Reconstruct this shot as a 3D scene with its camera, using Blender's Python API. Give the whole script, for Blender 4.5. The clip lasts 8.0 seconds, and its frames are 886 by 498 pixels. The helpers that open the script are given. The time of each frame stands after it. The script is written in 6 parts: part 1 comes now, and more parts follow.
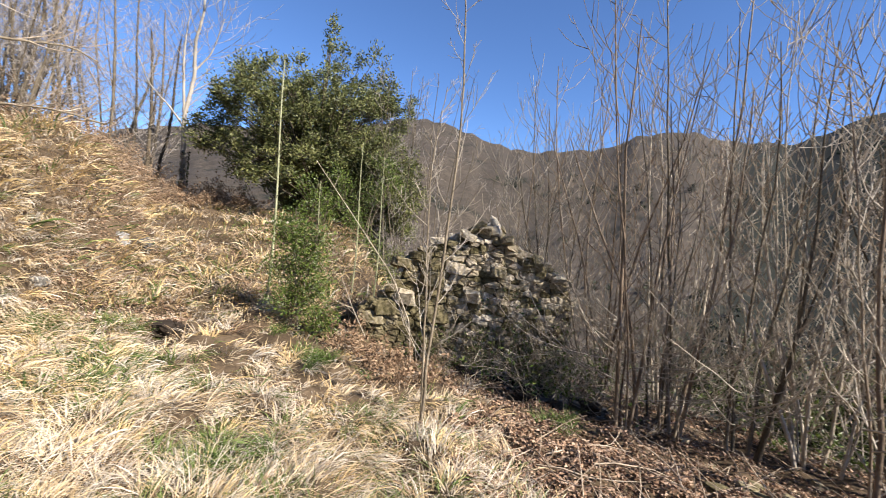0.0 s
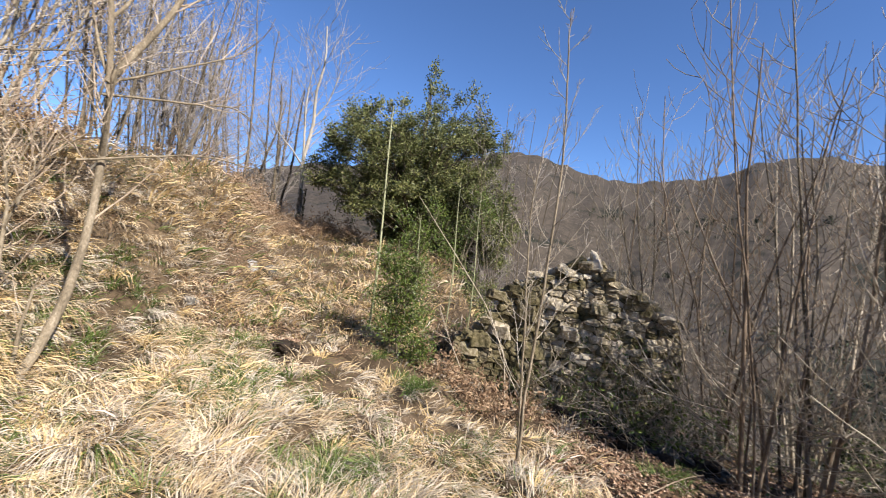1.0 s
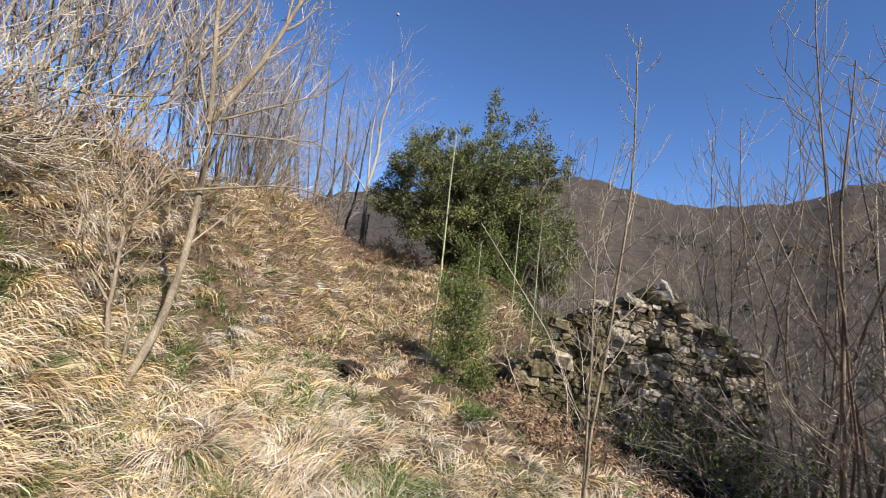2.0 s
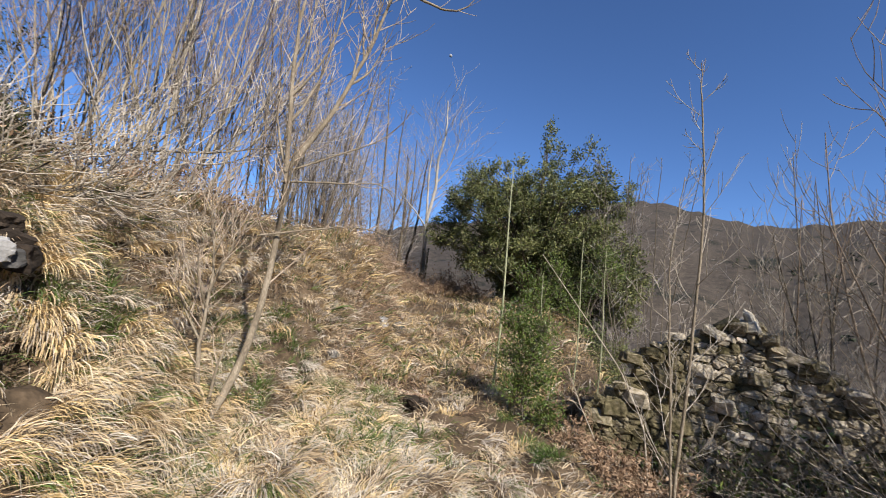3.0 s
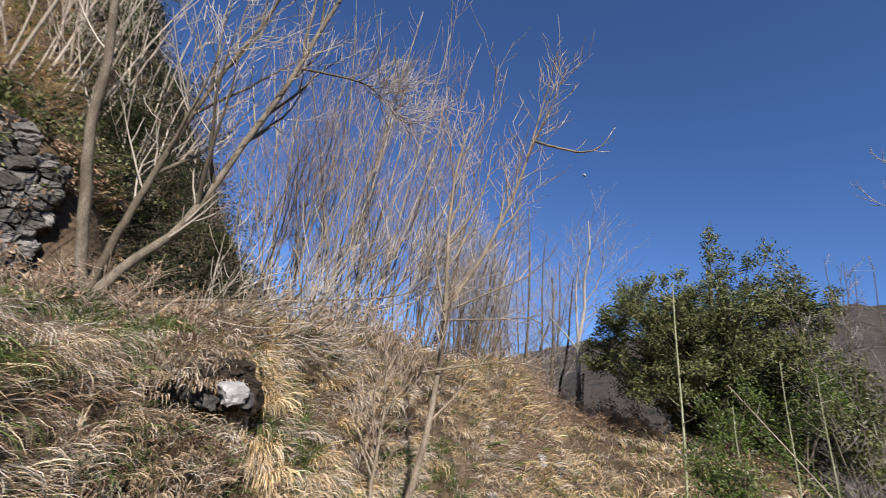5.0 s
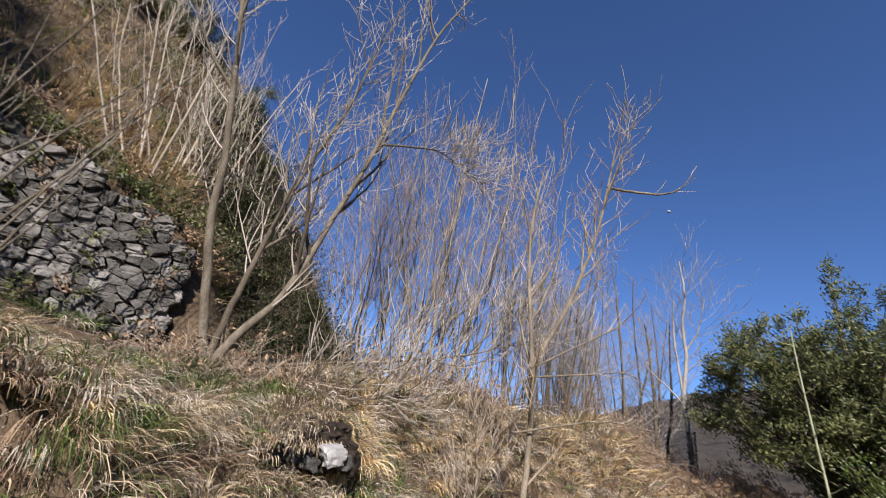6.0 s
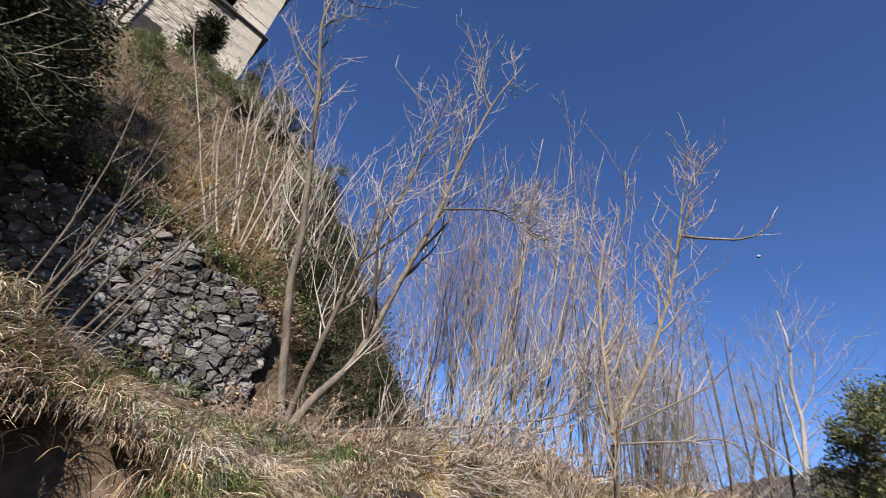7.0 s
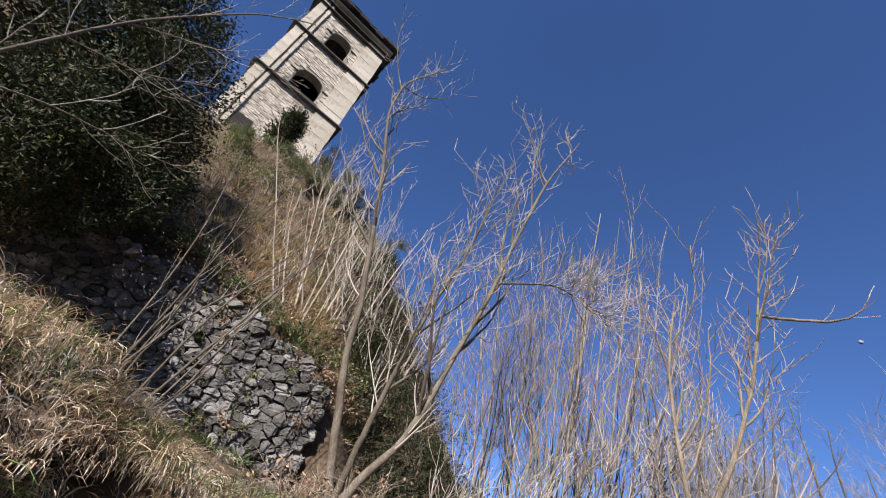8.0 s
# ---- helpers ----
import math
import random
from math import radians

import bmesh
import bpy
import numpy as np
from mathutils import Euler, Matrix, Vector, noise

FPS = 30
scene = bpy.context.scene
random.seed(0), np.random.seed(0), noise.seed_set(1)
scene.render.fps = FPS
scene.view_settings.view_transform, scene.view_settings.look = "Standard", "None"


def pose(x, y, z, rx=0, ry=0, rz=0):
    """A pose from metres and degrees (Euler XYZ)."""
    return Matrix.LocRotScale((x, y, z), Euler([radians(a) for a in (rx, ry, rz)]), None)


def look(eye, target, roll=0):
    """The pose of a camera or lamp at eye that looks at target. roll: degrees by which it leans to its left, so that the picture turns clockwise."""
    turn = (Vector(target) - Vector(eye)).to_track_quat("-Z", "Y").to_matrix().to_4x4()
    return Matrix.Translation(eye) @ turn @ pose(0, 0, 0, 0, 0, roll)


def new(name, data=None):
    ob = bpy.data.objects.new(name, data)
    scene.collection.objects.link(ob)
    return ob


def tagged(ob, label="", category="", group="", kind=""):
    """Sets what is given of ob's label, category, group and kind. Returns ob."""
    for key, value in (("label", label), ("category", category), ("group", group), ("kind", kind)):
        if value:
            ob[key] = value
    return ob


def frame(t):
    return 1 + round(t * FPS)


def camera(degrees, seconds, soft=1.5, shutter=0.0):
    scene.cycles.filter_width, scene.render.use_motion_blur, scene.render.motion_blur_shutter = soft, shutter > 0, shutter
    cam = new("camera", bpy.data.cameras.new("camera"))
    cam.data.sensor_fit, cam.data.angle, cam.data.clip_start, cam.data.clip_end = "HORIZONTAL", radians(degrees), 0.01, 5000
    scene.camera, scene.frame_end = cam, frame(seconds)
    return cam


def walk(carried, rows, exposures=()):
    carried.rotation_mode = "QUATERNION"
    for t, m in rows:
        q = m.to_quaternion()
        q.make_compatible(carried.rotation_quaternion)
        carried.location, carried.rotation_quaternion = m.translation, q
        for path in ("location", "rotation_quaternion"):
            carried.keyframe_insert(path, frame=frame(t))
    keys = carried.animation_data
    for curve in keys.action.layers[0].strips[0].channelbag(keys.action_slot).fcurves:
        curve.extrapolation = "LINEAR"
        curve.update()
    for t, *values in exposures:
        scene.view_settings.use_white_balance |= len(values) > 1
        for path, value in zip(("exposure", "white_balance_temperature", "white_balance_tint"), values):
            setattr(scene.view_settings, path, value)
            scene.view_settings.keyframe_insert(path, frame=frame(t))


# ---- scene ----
# Camera: one wide lens, a slow turn to the left and up the slope.
cam = camera(91.5, 8.0, soft=0.8, shutter=0.3)
PATH = [
    (0, (0.000, 0.000, 1.600), (0.000, 3.995, 1.389), 5.95),
    (0.5, (-0.036, -0.042, 1.599), (-0.449, 3.935, 1.473), 5.85),
    (1, (-0.083, -0.097, 1.609), (-0.940, 3.810, 1.598), 6.83),
    (1.5, (-0.123, -0.144, 1.609), (-1.257, 3.691, 1.684), 7.93),
    (3, (-0.164, -0.238, 1.639), (-2.055, 3.267, 2.011), 6.68),
    (3.5, (-0.182, -0.285, 1.649), (-2.328, 3.043, 2.214), 7.24),
    (4, (-0.189, -0.358, 1.677), (-2.564, 2.743, 2.541), 7.51),
    (4.5, (-0.167, -0.409, 1.712), (-2.793, 2.390, 2.839), 7.60),
    (4.7, (-0.150, -0.416, 1.724), (-2.878, 2.251, 2.927), 7.53),
    (5.8, (-0.063, -0.543, 1.759), (-3.234, 1.355, 3.288), 7.82),
    (6, (-0.054, -0.541, 1.756), (-3.252, 1.212, 3.398), 8.06),
    (6.5, (-0.009, -0.535, 1.740), (-3.218, 0.856, 3.682), 8.68),
    (7, (0.011, -0.534, 1.733), (-3.267, 0.505, 3.776), 10.26),
    (7.5, (0.031, -0.528, 1.725), (-3.188, 0.093, 4.016), 14.36),
    (8, (0.035, -0.528, 1.720), (-3.082, -0.202, 4.205), 17.76),
]
walk(cam, [(t, look(eye, target, roll)) for t, eye, target, roll in PATH],
     exposures=[(0.0, 1.38, 6470, 14), (1.5, 1.13, 6370, 14), (3.0, 0.88, 6220, 14), (4.5, 0.78, 6110, 16), (6.0, 0.80, 6090, 18), (8.0, 0.96, 6000, 19)])

# World and sun. Azimuths are in degrees to the left of +y.
SUN_AZ, SUN_EL = -120.0, 37.0
world = bpy.data.worlds.new("sky")
scene.world = world
world.use_nodes = True
wn = world.node_tree
sky = wn.nodes.new("ShaderNodeTexSky")
sky.sky_type, sky.sun_disc = "NISHITA", False
sky.sun_elevation, sky.sun_rotation = radians(SUN_EL), radians(-SUN_AZ)
sky.altitude, sky.air_density, sky.dust_density, sky.ozone_density = 2200, 1.0, 0.0, 8.5
wn.nodes["Background"].inputs["Strength"].default_value = 0.080
wn.links.new(sky.outputs["Color"], wn.nodes["Background"].inputs["Color"])


def polar(az, d, z=0.0):
    a = radians(az)
    return Vector((-math.sin(a) * d, math.cos(a) * d, z))


sun_data = bpy.data.lights.new("sun", "SUN")
sun_data.energy, sun_data.angle, sun_data.color = 5.0, radians(0.55), (1.0, 0.93, 0.82)
sun = new("sun", sun_data)
sun.matrix_world = look(polar(SUN_AZ, 40, 40 * math.tan(radians(SUN_EL))), (0, 0, 0))


# ---- materials ----
def material(name, stops, scale=4.0, rough=0.9, bump=0.3, bump_scale=40.0, island=0.0, spec=0.2, obj=0.0, detail=6.0, space="Object", stretch=(1, 1, 1), through_light=0.0, fine=0.35):
    """Colour from two scales of noise over a ramp, shifted piece by piece; fine relief."""
    m = bpy.data.materials.new(name)
    m.use_nodes = True
    nt = m.node_tree
    n, link = nt.nodes, nt.links.new
    bsdf = n["Principled BSDF"]
    co = n.new("ShaderNodeTexCoord")
    mp = n.new("ShaderNodeMapping")
    mp.inputs["Scale"].default_value = stretch
    link(co.outputs[space], mp.inputs["Vector"])
    big = n.new("ShaderNodeTexNoise")
    big.inputs["Scale"].default_value, big.inputs["Detail"].default_value = scale, detail
    small = n.new("ShaderNodeTexNoise")
    small.inputs["Scale"].default_value, small.inputs["Detail"].default_value = scale * 11, 4
    link(mp.outputs[0], big.inputs["Vector"])
    link(mp.outputs[0], small.inputs["Vector"])
    mix = n.new("ShaderNodeMix")
    mix.inputs["Factor"].default_value = fine
    link(big.outputs["Fac"], mix.inputs["A"])
    link(small.outputs["Fac"], mix.inputs["B"])
    value = mix.outputs["Result"]
    for amount, socket in ((island, "Random Per Island"), (obj, "Random")):
        if amount:
            src = n.new("ShaderNodeNewGeometry" if socket == "Random Per Island" else "ShaderNodeObjectInfo")
            sub = n.new("ShaderNodeMath")
            sub.operation = "MULTIPLY_ADD"
            sub.inputs[1].default_value, sub.inputs[2].default_value = amount, -amount / 2
            link(src.outputs[socket], sub.inputs[0])
            add = n.new("ShaderNodeMath")
            link(value, add.inputs[0])
            link(sub.outputs[0], add.inputs[1])
            value = add.outputs[0]
    ramp = n.new("ShaderNodeValToRGB")
    el = ramp.color_ramp.elements
    el[0].position, el[0].color = stops[0][0], (*stops[0][1], 1)
    el[1].position, el[1].color = stops[-1][0], (*stops[-1][1], 1)
    for p, c in stops[1:-1]:
        e = el.new(p)
        e.color = (*c, 1)
    link(value, ramp.inputs["Fac"])
    link(ramp.outputs["Color"], bsdf.inputs["Base Color"])
    bsdf.inputs["Roughness"].default_value = rough
    bsdf.inputs["Specular IOR Level"].default_value = spec
    if bump:
        bn = n.new("ShaderNodeTexNoise")
        bn.inputs["Scale"].default_value, bn.inputs["Detail"].default_value = bump_scale, 5
        link(mp.outputs[0], bn.inputs["Vector"])
        b = n.new("ShaderNodeBump")
        b.inputs["Strength"].default_value, b.inputs["Distance"].default_value = bump, 0.02
        link(bn.outputs["Fac"], b.inputs["Height"])
        link(b.outputs["Normal"], bsdf.inputs["Normal"])
    if through_light:
        tr = n.new("ShaderNodeBsdfTranslucent")
        link(ramp.outputs["Color"], tr.inputs["Color"])
        ms = n.new("ShaderNodeMixShader")
        ms.inputs["Fac"].default_value = through_light
        link(bsdf.outputs[0], ms.inputs[1])
        link(tr.outputs[0], ms.inputs[2])
        link(ms.outputs[0], n["Material Output"].inputs["Surface"])
    return m


M_STRAW = material("straw", [(0.12, (0.173, 0.113, 0.059)), (0.34, (0.407, 0.306, 0.177)), (0.55, (0.595, 0.472, 0.302)), (0.82, (0.744, 0.684, 0.520))],
                   scale=2.6, rough=0.75, bump=0, fine=0.2, island=0.28, spec=0.2, through_light=0.22)
M_GREEN = material("green_grass", [(0.2, (0.048, 0.080, 0.016)), (0.5, (0.099, 0.157, 0.033)), (0.8, (0.212, 0.255, 0.076))],
                   scale=1.2, rough=0.6, bump=0, island=0.45, spec=0.35, through_light=0.335)
M_RUST = material("rusty_stalks", [(0.2, (0.10, 0.06, 0.035)), (0.5, (0.25, 0.165, 0.10)), (0.8, (0.42, 0.31, 0.20))],
                  scale=1.2, rough=0.7, bump=0, island=0.45, through_light=0.1)
M_LITTER = material("leaf_litter", [(0.1, (0.07, 0.042, 0.026)), (0.35, (0.20, 0.125, 0.080)), (0.55, (0.33, 0.225, 0.150)), (0.85, (0.47, 0.355, 0.26))],
                    scale=3, rough=0.8, bump=0, island=0.5, spec=0.1)
M_BARK = material("grey_brown_bark", [(0.25, (0.032, 0.025, 0.016)), (0.5, (0.108, 0.089, 0.061)), (0.75, (0.239, 0.206, 0.153))],
                  scale=9, fine=0.5, rough=0.85, bump=0.5, bump_scale=60, obj=0.15, stretch=(1, 1, 0.35))
M_PALE = material("pale_bark", [(0.25, (0.163, 0.134, 0.098)), (0.5, (0.346, 0.298, 0.226)), (0.75, (0.562, 0.497, 0.400))],
                  scale=6, rough=0.8, bump=0.4, bump_scale=60, obj=0.15, stretch=(1, 1, 0.35))
M_YELLOW = material("yellow_brown_bark", [(0.25, (0.071, 0.060, 0.039)), (0.5, (0.241, 0.210, 0.151)), (0.75, (0.561, 0.502, 0.387))],
                    scale=6, rough=0.8, bump=0.4, bump_scale=60, obj=0.15, stretch=(1, 1, 0.35))
M_TWIG = material("twig_bark", [(0.25, (0.133, 0.097, 0.066)), (0.5, (0.296, 0.233, 0.166)), (0.75, (0.504, 0.423, 0.323))],
                  scale=3, rough=0.75, bump=0, island=0.3)
M_LEAF = material("glossy_evergreen_leaf", [(0.2, (0.028, 0.039, 0.011)), (0.45, (0.088, 0.104, 0.028)), (0.75, (0.216, 0.223, 0.079))],
                  scale=0.8, rough=0.5, bump=0, island=0.6, spec=0.4, through_light=0.2)
M_LEAF2 = material("young_green_leaf", [(0.2, (0.038, 0.068, 0.011)), (0.5, (0.093, 0.139, 0.023)), (0.8, (0.176, 0.216, 0.048))],
                   scale=0.8, rough=0.4, bump=0, island=0.5, spec=0.5, through_light=0.25)
M_STONE = material("limestone", [(0.2, (0.025, 0.022, 0.018)), (0.42, (0.078, 0.074, 0.064)), (0.6, (0.165, 0.155, 0.137)), (0.8, (0.328, 0.313, 0.278))],
                   scale=5, rough=0.92, bump=0.7, bump_scale=25, obj=0.35)
M_MOSS = material("mossy_limestone", [(0.2, (0.039, 0.035, 0.012)), (0.4, (0.144, 0.121, 0.065)), (0.57, (0.328, 0.280, 0.193)), (0.78, (0.632, 0.563, 0.449))],
                  scale=5, rough=0.95, bump=0.7, bump_scale=25, obj=0.35)
# near-black: earth tone with the shade of hollows put into it
M_EARTH_SHADE = material("earth_and_shade", [(0.25, (0.010, 0.008, 0.006)), (0.5, (0.028, 0.021, 0.015)), (0.8, (0.07, 0.052, 0.036))], scale=4, rough=1.0, bump=0.8, bump_scale=20)
M_WHITEROCK = material("white_rock", [(0.22, (0.097, 0.094, 0.085)), (0.45, (0.256, 0.250, 0.232)), (0.72, (0.414, 0.407, 0.385))], scale=7, rough=0.9, bump=0.7, bump_scale=18)
M_TOWER = material("tower_rubble", [(0.2, (0.188, 0.163, 0.112)), (0.45, (0.371, 0.331, 0.252)), (0.7, (0.588, 0.539, 0.434))], scale=2.2, rough=0.93, bump=0.6, bump_scale=18, fine=0.5, island=0.3)
M_DRESSED = material("dressed_stone", [(0.2, (0.180, 0.156, 0.108)), (0.45, (0.416, 0.377, 0.286)), (0.75, (0.644, 0.595, 0.483))], scale=1.1, rough=0.92, bump=0.5, bump_scale=20, obj=0.16, fine=0.45)
M_SLATE = material("dark_stone_slab", [(0.25, (0.03, 0.03, 0.028)), (0.5, (0.075, 0.072, 0.065)), (0.8, (0.14, 0.13, 0.12))], scale=3, rough=0.9, bump=0.5, bump_scale=20, obj=0.3)
M_WOOD = material("weathered_beam", [(0.25, (0.16, 0.14, 0.12)), (0.5, (0.32, 0.29, 0.26)), (0.8, (0.5, 0.47, 0.43))], scale=3, rough=0.85, bump=0.4, bump_scale=50)
# near-black: the shade inside the tower is put into this colour
M_INNER_SHADE = material("inner_shade", [(0.25, (0.02, 0.018, 0.016)), (0.8, (0.06, 0.055, 0.05))], scale=2, rough=1.0, bump=0.3)
M_RUSTBARK = material("reddish_bark", [(0.25, (0.066, 0.045, 0.028)), (0.5, (0.179, 0.135, 0.093)), (0.75, (0.340, 0.291, 0.218))], scale=5, rough=0.8, bump=0.5, bump_scale=60, obj=0.15, stretch=(1, 1, 0.35))
M_PALETWIG = material("pale_twig_bark", [(0.25, (0.171, 0.142, 0.107)), (0.5, (0.343, 0.302, 0.237)), (0.75, (0.515, 0.462, 0.382))], scale=3, rough=0.75, bump=0, island=0.3)
M_POLE = material("grey_green_stem", [(0.25, (0.16, 0.17, 0.09)), (0.5, (0.28, 0.29, 0.17)), (0.75, (0.42, 0.42, 0.28))], scale=5, rough=0.7, bump=0.2)
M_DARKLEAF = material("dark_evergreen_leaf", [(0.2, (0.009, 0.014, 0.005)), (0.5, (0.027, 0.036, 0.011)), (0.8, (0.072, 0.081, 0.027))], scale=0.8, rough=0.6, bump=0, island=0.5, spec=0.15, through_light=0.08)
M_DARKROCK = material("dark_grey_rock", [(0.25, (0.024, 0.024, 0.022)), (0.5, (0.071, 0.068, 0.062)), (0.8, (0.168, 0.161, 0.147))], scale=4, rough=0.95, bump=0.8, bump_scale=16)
M_MOON = material("moon_dust", [(0.25, (0.22, 0.22, 0.22)), (0.8, (0.36, 0.36, 0.35))], scale=0.2, rough=1.0, bump=0)
M_MORTAR = material("lime_mortar", [(0.25, (0.16, 0.14, 0.11)), (0.8, (0.36, 0.33, 0.27))], scale=3, rough=1.0, bump=0.5)
M_WHITEBARK = material("whitish_bark", [(0.25, (0.134, 0.120, 0.096)), (0.5, (0.298, 0.273, 0.230)), (0.75, (0.471, 0.441, 0.387))], scale=2, rough=0.8, bump=0.4, bump_scale=30, stretch=(1, 1, 0.6))
M_STONE_JOINED = material("limestone_far", [(0.2, (0.025, 0.022, 0.018)), (0.42, (0.078, 0.074, 0.064)), (0.6, (0.165, 0.155, 0.137)), (0.8, (0.328, 0.313, 0.278))],
                   scale=5, rough=0.92, bump=0.7, bump_scale=25, island=0.35)
M_GOLD = material("golden_straw", [(0.15, (0.220, 0.138, 0.055)), (0.4, (0.513, 0.368, 0.167)), (0.6, (0.723, 0.553, 0.294)), (0.85, (0.860, 0.756, 0.481))], scale=2.6, rough=0.75, bump=0, fine=0.2, island=0.28, spec=0.2, through_light=0.22)
M_ASHY = material("bleached_straw", [(0.15, (0.194, 0.154, 0.105)), (0.4, (0.413, 0.356, 0.273)), (0.6, (0.572, 0.514, 0.421)), (0.85, (0.630, 0.576, 0.477))], scale=2.6, rough=0.75, bump=0, fine=0.2, island=0.28, spec=0.2, through_light=0.22)
M_SAPLING = material("mottled_sapling_bark", [(0.25, (0.060, 0.047, 0.031)), (0.5, (0.185, 0.152, 0.104)), (0.75, (0.400, 0.345, 0.255))], scale=9, fine=0.5, rough=0.85, bump=0.5, bump_scale=60, stretch=(1, 1, 0.35))
M_FINE = material("fine_twig_bark", [(0.25, (0.106, 0.075, 0.060)), (0.5, (0.237, 0.177, 0.144)), (0.75, (0.413, 0.328, 0.269))], scale=3, rough=0.75, bump=0, island=0.35)
M_GREYTWIG = material("grey_twig_bark", [(0.25, (0.130, 0.112, 0.096)), (0.5, (0.255, 0.228, 0.200)), (0.75, (0.400, 0.366, 0.325))], scale=3, rough=0.75, bump=0, island=0.3)
M_TURF = material("turf_soil", [(0.25, (0.020, 0.014, 0.009)), (0.5, (0.060, 0.043, 0.026)), (0.8, (0.15, 0.11, 0.065))], scale=7, rough=1.0, bump=0.9, bump_scale=22)
M_FARPINE = material("far_evergreens", [(0.2, (0.013, 0.017, 0.010)), (0.5, (0.029, 0.036, 0.021)), (0.8, (0.058, 0.068, 0.039))], scale=0.02, rough=0.9, bump=0, island=0.4)
M_CORE = material("wall_fill", [(0.25, (0.04, 0.034, 0.02)), (0.5, (0.11, 0.095, 0.06)), (0.8, (0.22, 0.19, 0.13))], scale=6, rough=1.0, bump=0.8, bump_scale=20)


# ---- the ground ----
def smooth(a, b, x):
    t = np.clip((x - a) / (b - a), 0, 1)
    return t * t * (3 - 2 * t)


def soft_max(a, b, k):
    h = np.clip(0.5 + 0.5 * (a - b) / k, 0, 1)
    return b * (1 - h) + a * h + k * h * (1 - h)


def waves(x, y, f, seed):
    """Cheap smooth unevenness of about unit height."""
    s = seed * 1.7
    return (np.sin(x * f + 1.3 * np.sin(y * f * 0.7 + s)) + np.sin(y * f * 1.1 + 1.7 * np.sin(x * f * 0.6 + 2 * s) + s)
            + 0.6 * np.sin((x + y) * f * 1.9 + s) * np.sin((x - y) * f * 1.6 + 3 * s)) / 2.6


def relief(x, y):
    """Spurs and gullies of the far slopes, from waves in many directions."""
    g = np.random.default_rng(9)
    out, wx, wy = 0.0, 0.0, 0.0
    for k in range(15):
        f = 0.0035 * 1.2 ** k
        a, p = g.uniform(0, 2 * np.pi, 2)
        arg = (x + wx) * f * np.cos(a) + (y + wy) * f * np.sin(a) + p
        out = out + np.sin(arg) * 0.05 / f
        wx, wy = wx + np.cos(arg) * 0.16 / f, wy + np.sin(arg * 1.1) * 0.16 / f
    return out


WALL_X, WALL_Y0, WALL_Y1 = -6.75, -6.0, -0.75
HOLLOWS = [(-3.97, 0.82, 0.42, 0.62), (-4.04, 0.47, 0.42, 0.62), (-3.12, 0.33, 0.28, 0.5), (-3.02, 0.04, 0.28, 0.5), (-3.45, 5.4, 0.22, 0.3), (-2.2, -1.42, 0.36, 0.5), (-2.3, -1.05, 0.32, 0.45), (-2.35, -0.3, 0.2, 0.25)]
RIDGE_AZ = [-180, -120, -90, -60, -44, -38, -32, -28, -23, -19, -10, -5, 2, 6.5, 15, 30, 36, 43, 50, 60, 180]
RIDGE_EL = [8, 8, 12, 16, 15.0, 12.2, 12.5, 13.7, 13.3, 11.6, 10.7, 11.5, 13.6, 13.5, 10.8, 9.0, 7.3, 4.5, 2.0, 0.5, 0.5]


